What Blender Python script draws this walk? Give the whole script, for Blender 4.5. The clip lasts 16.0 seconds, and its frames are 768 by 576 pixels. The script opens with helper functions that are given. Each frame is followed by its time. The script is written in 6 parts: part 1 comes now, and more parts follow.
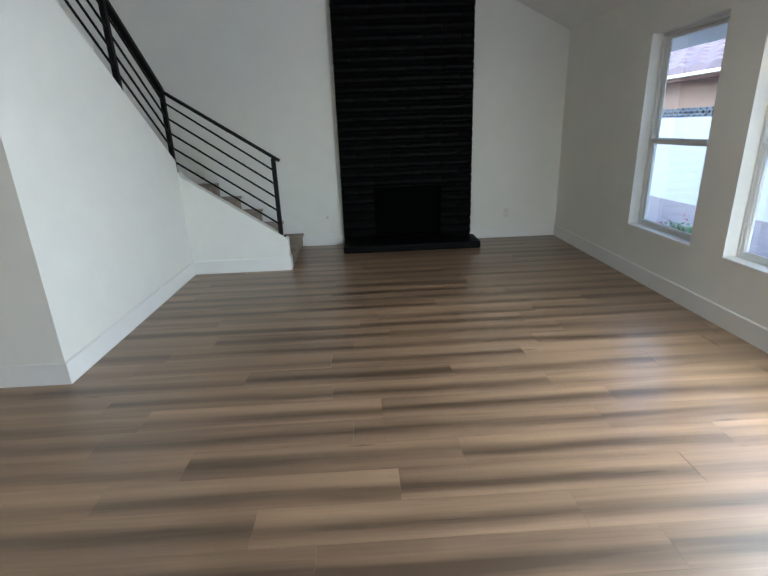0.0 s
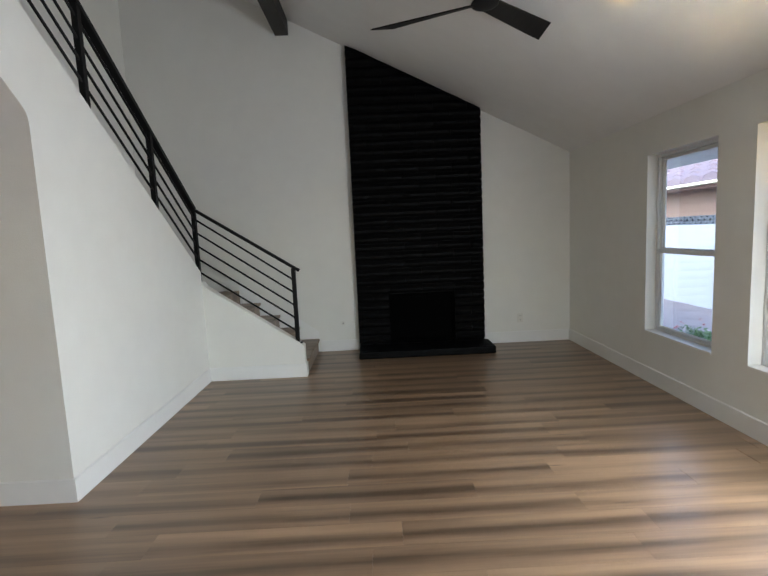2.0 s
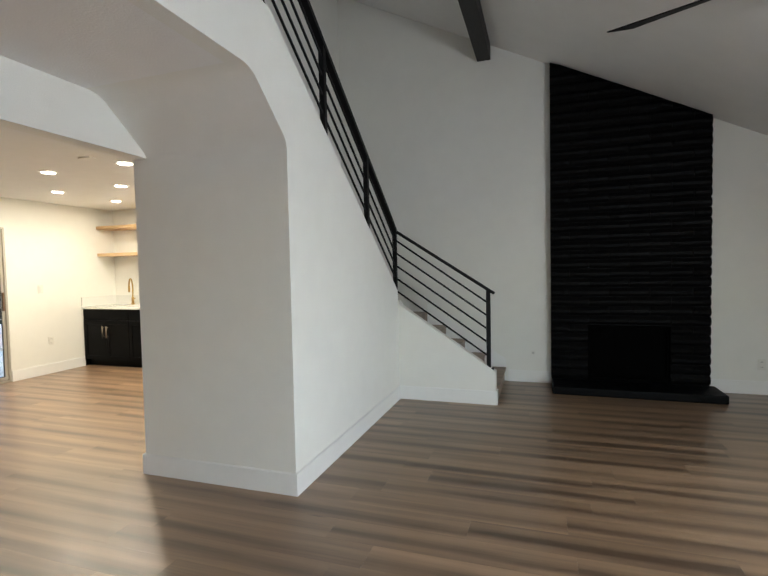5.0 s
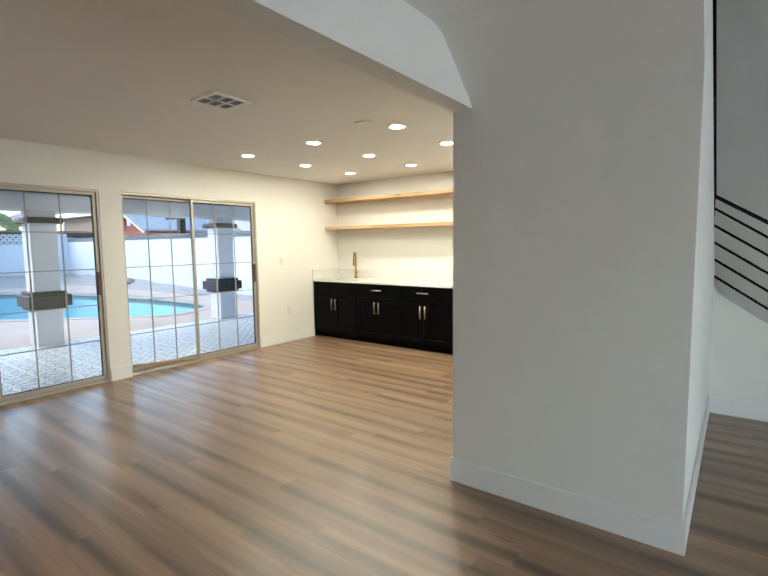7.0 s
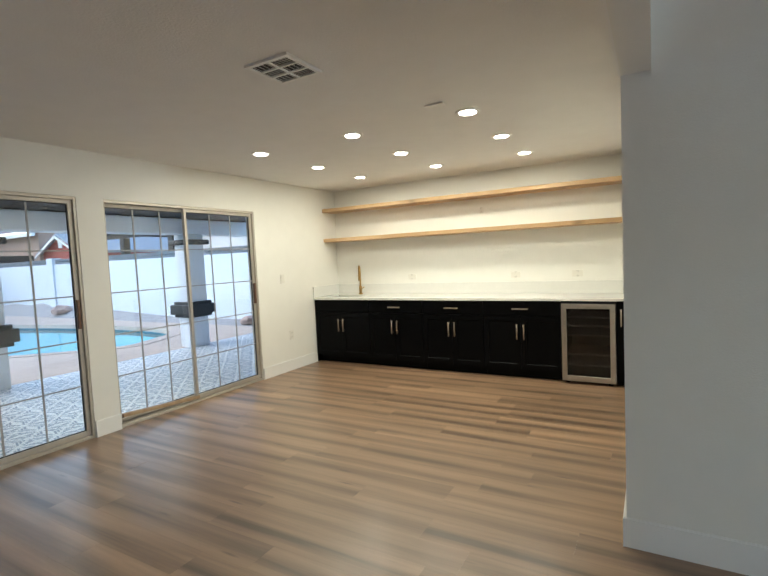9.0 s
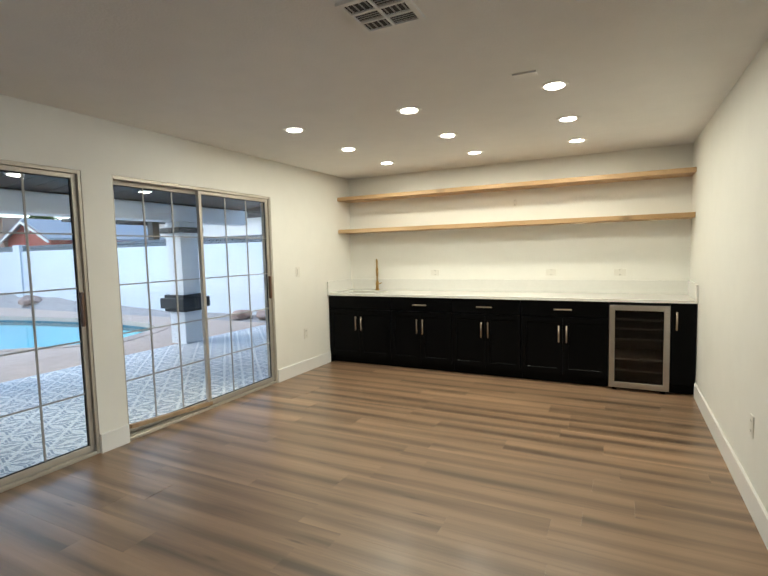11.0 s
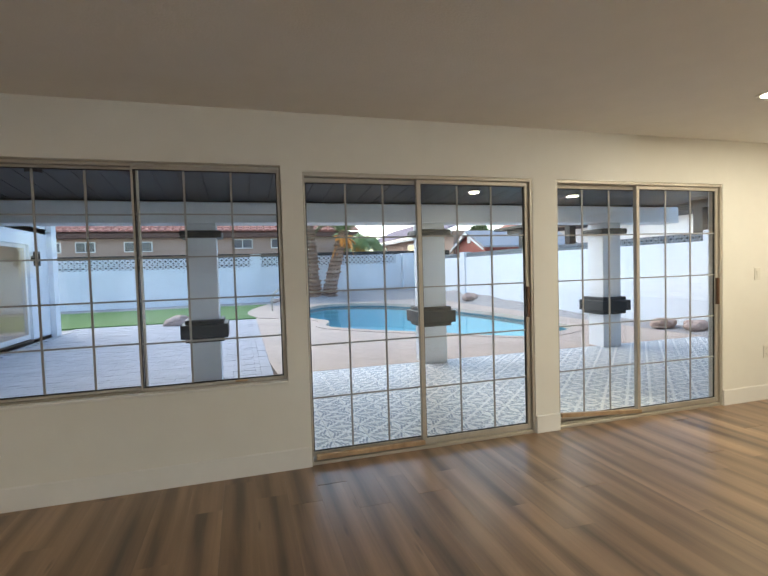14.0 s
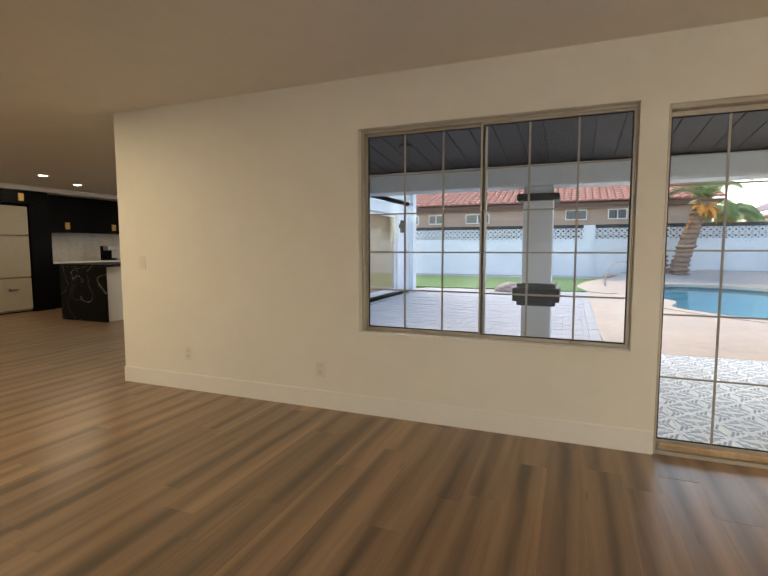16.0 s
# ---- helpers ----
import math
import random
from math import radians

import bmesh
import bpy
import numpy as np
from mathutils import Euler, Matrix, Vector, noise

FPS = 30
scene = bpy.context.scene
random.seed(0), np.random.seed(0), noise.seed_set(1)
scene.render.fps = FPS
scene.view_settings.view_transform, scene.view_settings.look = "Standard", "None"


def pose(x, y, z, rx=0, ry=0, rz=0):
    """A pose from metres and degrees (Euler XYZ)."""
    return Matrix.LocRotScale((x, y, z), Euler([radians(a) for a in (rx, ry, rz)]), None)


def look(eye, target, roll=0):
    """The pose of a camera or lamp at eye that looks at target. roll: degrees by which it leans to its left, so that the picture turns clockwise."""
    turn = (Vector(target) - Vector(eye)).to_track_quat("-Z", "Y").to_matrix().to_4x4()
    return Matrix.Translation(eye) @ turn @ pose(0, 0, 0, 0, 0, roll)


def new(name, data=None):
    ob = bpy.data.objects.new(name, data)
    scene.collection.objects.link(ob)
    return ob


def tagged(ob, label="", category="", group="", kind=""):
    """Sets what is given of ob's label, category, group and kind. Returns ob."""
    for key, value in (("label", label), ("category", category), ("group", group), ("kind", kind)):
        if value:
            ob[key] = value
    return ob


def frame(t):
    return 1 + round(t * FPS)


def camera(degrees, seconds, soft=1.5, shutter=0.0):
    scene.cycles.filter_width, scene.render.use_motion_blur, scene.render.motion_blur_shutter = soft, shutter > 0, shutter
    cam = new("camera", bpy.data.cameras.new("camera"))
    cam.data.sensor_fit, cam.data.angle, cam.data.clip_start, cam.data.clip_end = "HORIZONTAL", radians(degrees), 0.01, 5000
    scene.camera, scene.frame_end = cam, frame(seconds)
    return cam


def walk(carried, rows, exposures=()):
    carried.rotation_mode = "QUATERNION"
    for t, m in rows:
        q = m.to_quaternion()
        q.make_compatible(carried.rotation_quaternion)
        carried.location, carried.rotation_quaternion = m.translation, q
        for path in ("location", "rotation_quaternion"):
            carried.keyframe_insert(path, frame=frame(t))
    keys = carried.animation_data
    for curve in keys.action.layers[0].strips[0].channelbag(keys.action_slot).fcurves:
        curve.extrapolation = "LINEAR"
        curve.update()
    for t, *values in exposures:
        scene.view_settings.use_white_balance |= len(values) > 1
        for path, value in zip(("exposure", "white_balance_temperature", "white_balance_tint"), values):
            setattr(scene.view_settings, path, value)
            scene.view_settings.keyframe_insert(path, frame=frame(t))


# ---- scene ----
cam = camera(78.3, 16.0, soft=1.5)
PATH = [
    (0, (-1.835, -0.058, 1.381), (-1.772, 1.835, 0.738), -2.2),
    (0.5, (-1.828, -0.061, 1.405), (-1.767, 1.863, 0.865), -2.3),
    (1, (-1.845, -0.071, 1.426), (-1.782, 1.881, 0.993), -2.3),
    (1.5, (-1.846, -0.08, 1.439), (-1.797, 1.892, 1.112), -2.5),
    (2, (-1.87, -0.072, 1.445), (-1.838, 1.915, 1.218), -2.6),
    (2.5, (-1.887, -0.064, 1.459), (-1.883, 1.931, 1.317), -2.6),
    (3, (-1.905, -0.062, 1.461), (-1.935, 1.937, 1.39), -2.5),
    (3.2, (-1.905, -0.064, 1.464), (-1.956, 1.935, 1.421), -2.5),
    (5.3, (-2.354, 0.038, 1.381), (-3.114, 1.885, 1.274), -0.8),
    (5.5, (-2.461, 0.066, 1.383), (-3.304, 1.875, 1.259), -0.6),
    (6, (-2.744, 0.107, 1.375), (-3.764, 1.82, 1.216), -0.7),
    (6.5, (-3.097, 0.07, 1.381), (-4.24, 1.7, 1.195), -0.8),
    (7, (-3.503, 0.106, 1.413), (-4.699, 1.699, 1.23), -0.7),
    (7.5, (-3.807, 0.061, 1.376), (-5.011, 1.648, 1.197), -1.3),
    (8, (-4.133, 0.048, 1.394), (-5.292, 1.671, 1.241), -1.7),
    (8.5, (-4.436, 0.08, 1.383), (-5.513, 1.761, 1.263), -1.9),
    (8.7, (-4.546, 0.103, 1.397), (-5.587, 1.806, 1.277), -2.3),
    (10.8, (-5.39, 0.298, 1.388), (-6.246, 2.099, 1.235), -1.5),
    (11, (-5.451, 0.255, 1.399), (-6.345, 2.037, 1.246), -1.4),
    (11.5, (-5.522, 0.197, 1.398), (-6.574, 1.892, 1.261), -1.3),
    (12, (-5.565, 0.151, 1.397), (-6.821, 1.703, 1.277), -1.4),
    (12.5, (-5.556, 0.131, 1.377), (-7.035, 1.473, 1.28), -1.7),
    (13, (-5.561, 0.116, 1.362), (-7.231, 1.215, 1.28), -1.8),
    (13.5, (-5.574, 0.103, 1.368), (-7.387, 0.943, 1.282), -1.8),
    (14, (-5.576, 0.09, 1.346), (-7.49, 0.664, 1.262), -1.7),
    (14.5, (-5.556, 0.097, 1.331), (-7.534, 0.372, 1.227), -1.5),
    (15, (-5.557, 0.082, 1.316), (-7.552, 0.067, 1.176), -1.2),
    (15.5, (-5.577, 0.077, 1.265), (-7.542, -0.264, 1.103), -0.8),
    (16, (-5.696, 0.021, 1.219), (-7.548, -0.714, 1.047), -0.1),
]
EXPOSURES = [(0.0, 2.3, 6200, 6), (1.0, 2.28, 6400, 8), (3.2, 2.24, 6800, 11), (6.0, 2.15, 6500, 6), (9.0, 1.7, 6200, 4), (12.5, 1.6, 6400, 5), (14.5, 1.66, 7300, 8), (16.0, 1.96, 8300, 11)]
walk(cam, [(t, look(eye, target, roll)) for t, eye, target, roll in PATH], EXPOSURES)
SKY, POWER, FAMILY, LIVING = 0.165, 2.8, 4.5, 0.5

# ---- light ----
world = bpy.data.worlds.new("dusk_sky")
scene.world = world
world.use_nodes = True
wn = world.node_tree.nodes
wn.clear()
sky = wn.new("ShaderNodeTexSky")
sky.sky_type, sky.sun_disc = "NISHITA", False
sky.sun_elevation, sky.sun_rotation = radians(35), radians(237)
sky.dust_density, sky.air_density, sky.ozone_density = 0.8, 1.0, 1.5
bg = wn.new("ShaderNodeBackground")
bg.inputs["Strength"].default_value = SKY
wo = wn.new("ShaderNodeOutputWorld")
world.node_tree.links.new(sky.outputs[0], bg.inputs["Color"])
world.node_tree.links.new(bg.outputs[0], wo.inputs["Surface"])

sun_data = bpy.data.lights.new("sun", "SUN")
sun_data.energy, sun_data.angle, sun_data.color = 0.55, radians(60), (1.0, 0.97, 0.93)
sun = new("sun", sun_data)
sun.matrix_world = look((-40, -26, 33), (0, 0, 0))


# ---- materials ----
def mat(name, color, rough=0.5, metal=0.0, var=0.0, scale=6.0, stretch=(1, 1, 1), bump=0.0, bscale=60.0, spec=0.5, rvar=0.0, piece=0.0):
    """A surface with tone variation at two scales, fine relief and, for pieces, a tone of each its own."""
    m = bpy.data.materials.new(name)
    m.use_nodes = True
    nt = m.node_tree
    bs = nt.nodes["Principled BSDF"]
    bs.inputs["Roughness"].default_value, bs.inputs["Metallic"].default_value = rough, metal
    bs.inputs["Specular IOR Level"].default_value = spec
    tc = nt.nodes.new("ShaderNodeTexCoord")
    mp = nt.nodes.new("ShaderNodeMapping")
    mp.inputs["Scale"].default_value = stretch
    nt.links.new(tc.outputs["Object"], mp.inputs["Vector"])
    hsv = nt.nodes.new("ShaderNodeHueSaturation")
    hsv.inputs["Color"].default_value = (*color, 1)
    nt.links.new(hsv.outputs[0], bs.inputs["Base Color"])
    value = None
    if var:
        a, b = nt.nodes.new("ShaderNodeTexNoise"), nt.nodes.new("ShaderNodeTexNoise")
        a.inputs["Scale"].default_value, b.inputs["Scale"].default_value = scale, scale * 9
        a.inputs["Detail"].default_value, b.inputs["Detail"].default_value = 4, 6
        for n in (a, b):
            nt.links.new(mp.outputs[0], n.inputs["Vector"])
        mix = nt.nodes.new("ShaderNodeMath")
        mix.operation = "ADD"
        nt.links.new(a.outputs[0], mix.inputs[0])
        nt.links.new(b.outputs[0], mix.inputs[1])
        rng = nt.nodes.new("ShaderNodeMapRange")
        rng.inputs["From Min"].default_value, rng.inputs["From Max"].default_value = 0.6, 1.4
        rng.inputs["To Min"].default_value, rng.inputs["To Max"].default_value = 1 - var, 1 + var
        nt.links.new(mix.outputs[0], rng.inputs["Value"])
        value = rng.outputs[0]
        if rvar:
            rr = nt.nodes.new("ShaderNodeMapRange")
            rr.inputs["From Min"].default_value, rr.inputs["From Max"].default_value = 0.6, 1.4
            rr.inputs["To Min"].default_value, rr.inputs["To Max"].default_value = rough - rvar, rough + rvar
            nt.links.new(mix.outputs[0], rr.inputs["Value"])
            nt.links.new(rr.outputs[0], bs.inputs["Roughness"])
    if piece:
        oi = nt.nodes.new("ShaderNodeObjectInfo")
        pr = nt.nodes.new("ShaderNodeMapRange")
        pr.inputs["To Min"].default_value, pr.inputs["To Max"].default_value = 1 - piece, 1 + piece
        nt.links.new(oi.outputs["Random"], pr.inputs["Value"])
        if value:
            mul = nt.nodes.new("ShaderNodeMath")
            mul.operation = "MULTIPLY"
            nt.links.new(value, mul.inputs[0])
            nt.links.new(pr.outputs[0], mul.inputs[1])
            value = mul.outputs[0]
        else:
            value = pr.outputs[0]
    if value:
        nt.links.new(value, hsv.inputs["Value"])
    if bump:
        bn = nt.nodes.new("ShaderNodeTexNoise")
        bn.inputs["Scale"].default_value, bn.inputs["Detail"].default_value = bscale, 5
        nt.links.new(mp.outputs[0], bn.inputs["Vector"])
        bp = nt.nodes.new("ShaderNodeBump")
        bp.inputs["Strength"].default_value, bp.inputs["Distance"].default_value = bump, 0.01
        nt.links.new(bn.outputs[0], bp.inputs["Height"])
        nt.links.new(bp.outputs[0], bs.inputs["Normal"])
    return m


def plank_mat(name, dark, light, rough, joined=False, knots=True, coat=0.0, row=0.0):
    """Wood-look planks: long grain bands, fine fibre, knots, and a tone of each plank its own."""
    m = bpy.data.materials.new(name)
    m.use_nodes = True
    nt = m.node_tree
    bs = nt.nodes["Principled BSDF"]
    bs.inputs["Coat Weight"].default_value, bs.inputs["Coat Roughness"].default_value = coat, 0.28
    tc = nt.nodes.new("ShaderNodeTexCoord")
    if joined:
        src = nt.nodes.new("ShaderNodeNewGeometry").outputs["Random Per Island"]
    else:
        src = nt.nodes.new("ShaderNodeObjectInfo").outputs["Random"]
    off = nt.nodes.new("ShaderNodeVectorMath")
    off.operation = "SCALE"
    off.inputs[0].default_value = (37.0, 91.0, 13.0)
    nt.links.new(src, off.inputs["Scale"])
    add = nt.nodes.new("ShaderNodeVectorMath")
    nt.links.new(tc.outputs["Object"], add.inputs[0])
    nt.links.new(off.outputs[0], add.inputs[1])

    def noise_at(sx, sy, detail, distort):
        mp = nt.nodes.new("ShaderNodeMapping")
        mp.inputs["Scale"].default_value = (sx, sy, 1)
        nt.links.new(add.outputs[0], mp.inputs["Vector"])
        n = nt.nodes.new("ShaderNodeTexNoise")
        n.inputs["Scale"].default_value, n.inputs["Detail"].default_value, n.inputs["Distortion"].default_value = 1.0, detail, distort
        nt.links.new(mp.outputs[0], n.inputs["Vector"])
        return n.outputs[0]

    bands, fibre = noise_at(0.4, 7.5, 1.5, 0.6), noise_at(3.0, 75.0, 5, 0.3)
    if row:
        sep = nt.nodes.new("ShaderNodeSeparateXYZ")
        nt.links.new(tc.outputs["Object"], sep.inputs[0])

        def math_node(op, a, b=0.0, c=0.0):
            nd = nt.nodes.new("ShaderNodeMath")
            nd.operation = op
            for slot, val in zip(nd.inputs, (a, b, c)):
                if isinstance(val, float):
                    slot.default_value = val
                else:
                    nt.links.new(val, slot)
            return nd.outputs[0]
        across = math_node("FRACT", math_node("MULTIPLY_ADD", sep.outputs["Y"], 1.0 / row, 10.3 / row if joined else 0.5))
        # one broad dark band wanders along each plank beside a pale one
        middle = math_node("ADD", math_node("MULTIPLY_ADD", noise_at(0.8, 0.2, 1.5, 0.0), 0.34, 0.36), math_node("MULTIPLY", src, -0.24))
        near = math_node("SUBTRACT", 1.0, math_node("DIVIDE", math_node("ABSOLUTE", math_node("SUBTRACT", across, middle)), 0.34))
        near = math_node("MAXIMUM", near, 0.0)
        near = math_node("MULTIPLY", math_node("MULTIPLY", near, near), math_node("SUBTRACT", 3.0, math_node("MULTIPLY", near, 2.0)))
        patch = math_node("MULTIPLY_ADD", noise_at(0.8, 3.0, 1.0, 0.0), 0.9, 0.1)
        shade = math_node("MULTIPLY", math_node("MULTIPLY", near, patch), -0.36)
        bands = math_node("ADD", math_node("MULTIPLY_ADD", bands, 0.6, 0.2), math_node("ADD", shade, 0.05))
    streak = nt.nodes.new("ShaderNodeMath")
    streak.operation = "MULTIPLY_ADD"
    streak.inputs[1].default_value = 0.22
    nt.links.new(noise_at(1.3, 24.0, 3.0, 0.5), streak.inputs[0])
    nt.links.new(bands, streak.inputs[2])
    bands = streak.outputs[0]
    mixf = nt.nodes.new("ShaderNodeMath")
    mixf.operation = "MULTIPLY_ADD"
    mixf.inputs[1].default_value = 0.2
    nt.links.new(fibre, mixf.inputs[0])
    nt.links.new(bands, mixf.inputs[2])
    tone = nt.nodes.new("ShaderNodeMapRange")
    tone.inputs["From Min"].default_value, tone.inputs["From Max"].default_value = 0.48, 0.93
    nt.links.new(mixf.outputs[0], tone.inputs["Value"])
    ramp = nt.nodes.new("ShaderNodeMix")
    ramp.data_type = "RGBA"
    ramp.inputs[6].default_value, ramp.inputs[7].default_value = (*dark, 1), (*light, 1)
    nt.links.new(tone.outputs[0], ramp.inputs[0])
    pr = nt.nodes.new("ShaderNodeMapRange")
    pr.inputs["To Min"].default_value, pr.inputs["To Max"].default_value = 0.86, 1.1
    nt.links.new(src, pr.inputs["Value"])
    hsv = nt.nodes.new("ShaderNodeHueSaturation")
    nt.links.new(ramp.outputs[2], hsv.inputs["Color"])
    value = pr.outputs[0]
    if knots:
        mp = nt.nodes.new("ShaderNodeMapping")
        mp.inputs["Scale"].default_value = (0.8, 5.5, 1)
        nt.links.new(add.outputs[0], mp.inputs["Vector"])
        vo = nt.nodes.new("ShaderNodeTexVoronoi")
        vo.inputs["Scale"].default_value = 1.6
        nt.links.new(mp.outputs[0], vo.inputs["Vector"])
        kr = nt.nodes.new("ShaderNodeMapRange")
        kr.inputs["From Min"].default_value, kr.inputs["From Max"].default_value = 0.015, 0.1
        kr.inputs["To Min"].default_value, kr.inputs["To Max"].default_value = 0.5, 1.0
        nt.links.new(vo.outputs["Distance"], kr.inputs["Value"])
        km = nt.nodes.new("ShaderNodeMath")
        km.operation = "MULTIPLY"
        nt.links.new(kr.outputs[0], km.inputs[0])
        nt.links.new(value, km.inputs[1])
        value = km.outputs[0]
    nt.links.new(value, hsv.inputs["Value"])
    nt.links.new(hsv.outputs[0], bs.inputs["Base Color"])
    rr = nt.nodes.new("ShaderNodeMapRange")
    rr.inputs["To Min"].default_value, rr.inputs["To Max"].default_value = rough - 0.05, rough + 0.1
    nt.links.new(fibre, rr.inputs["Value"])
    nt.links.new(rr.outputs[0], bs.inputs["Roughness"])
    bp = nt.nodes.new("ShaderNodeBump")
    bp.inputs["Strength"].default_value, bp.inputs["Distance"].default_value = 0.12, 0.002
    nt.links.new(fibre, bp.inputs["Height"])
    nt.links.new(bp.outputs[0], bs.inputs["Normal"])
    return m


def glass_mat(name, tint=(1, 1, 1)):
    m = bpy.data.materials.new(name)
    m.use_nodes = True
    bs = m.node_tree.nodes["Principled BSDF"]
    bs.inputs["Base Color"].default_value = (*tint, 1)
    bs.inputs["Roughness"].default_value = 0.0
    bs.inputs["IOR"].default_value = 1.45
    bs.inputs["Transmission Weight"].default_value = 1.0
    return m


def glow_mat(name, color, strength):
    m = bpy.data.materials.new(name)
    m.use_nodes = True
    bs = m.node_tree.nodes["Principled BSDF"]
    bs.inputs["Base Color"].default_value = (0.9, 0.9, 0.88, 1)
    bs.inputs["Emission Color"].default_value = (*color, 1)
    bs.inputs["Emission Strength"].default_value = strength
    return m


M_WALL = mat("white_wall_paint", (0.80, 0.785, 0.73), 0.65, var=0.025, scale=0.7, bump=0.12, bscale=140, spec=0.3)
M_CEIL = mat("white_ceiling_paint", (0.83, 0.82, 0.80), 0.8, var=0.03, scale=0.6, bump=0.2, bscale=90, spec=0.2)
M_TRIM = mat("semi_gloss_white_trim", (0.82, 0.81, 0.78), 0.35, var=0.02, scale=1.5, bump=0.03)
DARK_OAK, PALE_OAK = (0.095, 0.056, 0.031), (0.378, 0.238, 0.141)

M_PLANK = plank_mat("oak_look_planks", DARK_OAK, PALE_OAK, 0.48, coat=0.62, row=0.186)
M_PLANK_REST = plank_mat("oak_look_planks_far", DARK_OAK, PALE_OAK, 0.48, joined=True, coat=0.62, row=0.186)
M_UNDER = mat("dark_underlay", (0.08, 0.055, 0.04), 0.9, var=0.1)
M_BLACKBRICK = mat("black_painted_slump_block", (0.0022, 0.0022, 0.0025), 0.5, var=0.3, scale=8, bump=0.5, bscale=45, piece=0.25, rvar=0.1, spec=0.09)
M_SOOT = mat("soot_black_firebox", (0.002, 0.002, 0.002), 0.95, var=0.3, bump=0.3, spec=0.02)
M_IRON = mat("black_painted_steel", (0.006, 0.0058, 0.0058), 0.55, var=0.15, scale=20, spec=0.25)
M_BEAM = mat("black_stained_beam", (0.022, 0.02, 0.019), 0.6, var=0.3, scale=3, stretch=(6, 1, 6), bump=0.3, bscale=30)
M_CAB = mat("black_lacquered_cabinet", (0.003, 0.0031, 0.0035), 0.32, var=0.12, scale=10, bump=0.02, spec=0.06)
M_QUARTZ = mat("white_quartz", (0.74, 0.73, 0.69), 0.22, var=0.03, scale=5)
M_OAK = plank_mat("raw_oak_shelf", (0.42, 0.26, 0.12), (0.68, 0.47, 0.26), 0.5)
M_BRASS = mat("brushed_gold", (0.42, 0.27, 0.095), 0.32, 1.0, var=0.1, scale=30)
M_FANBRASS = mat("satin_champagne_brass", (0.5, 0.36, 0.19), 0.4, 0.6, var=0.08, scale=25)
M_NICKEL = mat("brushed_champagne_metal", (0.45, 0.37, 0.28), 0.38, 1.0, var=0.06, scale=30)
M_STEEL = mat("brushed_stainless_steel", (0.47, 0.45, 0.42), 0.36, 1.0, var=0.08, scale=6, stretch=(1, 1, 30))
M_ALU = mat("champagne_aluminium", (0.5, 0.46, 0.4), 0.42, 0.4, var=0.08, scale=12)
M_ALUDARK = mat("black_rubber_seal", (0.02, 0.02, 0.02), 0.6, var=0.1)
M_VINYL = mat("white_vinyl_frame", (0.74, 0.74, 0.72), 0.4, var=0.03)
M_MUNTIN = mat("grey_white_muntin", (0.36, 0.35, 0.33), 0.45, var=0.05)
M_FRIDGESHELF = mat("dull_steel_shelf_front", (0.2, 0.18, 0.165), 0.4, 0.5, var=0.08, scale=15)
M_GLASS = glass_mat("clear_glass", (0.96, 0.98, 0.98))
M_DARKGLASS = glass_mat("tinted_glass", (0.2, 0.19, 0.185))
M_PLATE = mat("white_plastic_plate", (0.74, 0.715, 0.65), 0.4, var=0.01)
M_SLOT = mat("dark_slot", (0.05, 0.05, 0.05), 0.6)
M_LED = glow_mat("led_lens", (1.0, 0.93, 0.8), 5.0)
M_WOODBAR = plank_mat("pale_wood_bar", (0.3, 0.19, 0.11), (0.52, 0.37, 0.23), 0.6)
M_HANDLE = mat("brown_handle", (0.13, 0.065, 0.035), 0.4, var=0.2, scale=20)
M_TREAD = plank_mat("grey_brown_stair_tread", (0.16, 0.11, 0.075), (0.33, 0.24, 0.165), 0.4)
M_SLAT = mat("shaded_grey_slat", (0.42, 0.41, 0.39), 0.5, var=0.05)
M_VENTDARK = mat("vent_shade_grey", (0.05, 0.05, 0.05), 0.7)
M_STUCCO = mat("white_stucco", (0.68, 0.715, 0.755), 0.85, var=0.06, scale=1.2, bump=0.5, bscale=35)
M_PATIOCEIL = mat("charcoal_plank_ceiling", (0.03, 0.036, 0.043), 0.6, var=0.45, scale=2, stretch=(1, 8, 1), piece=0.2, bump=0.15)
M_CHAR = mat("charcoal_painted_wood", (0.015, 0.017, 0.019), 0.55, var=0.2, scale=6, bump=0.15)
M_TILEW = mat("white_cement_tile", (0.84, 0.85, 0.85), 0.4, var=0.05, scale=4, piece=0.05)
M_TILEG = mat("grey_tile_motif", (0.33, 0.39, 0.46), 0.5, var=0.12, scale=8)
M_DECK = mat("tan_pool_deck", (0.5, 0.4, 0.33), 0.85, var=0.12, scale=0.9, bump=0.4, bscale=25)
M_PAVER = mat("grey_paver", (0.37, 0.375, 0.4), 0.85, var=0.15, scale=3, bump=0.4, bscale=30, piece=0.22)
M_GRAVEL = mat("grey_gravel", (0.36, 0.34, 0.33), 0.95, var=0.35, scale=7, bump=0.9, bscale=40)
M_TURF = mat("artificial_turf", (0.075, 0.18, 0.035), 0.9, var=0.25, scale=5, bump=0.8, bscale=120)
M_POOL = mat("pale_blue_plaster", (0.3, 0.77, 0.86), 0.6, var=0.06, scale=1.5)
M_POOLTILE = mat("dark_teal_waterline", (0.06, 0.16, 0.2), 0.3, var=0.2, scale=10)
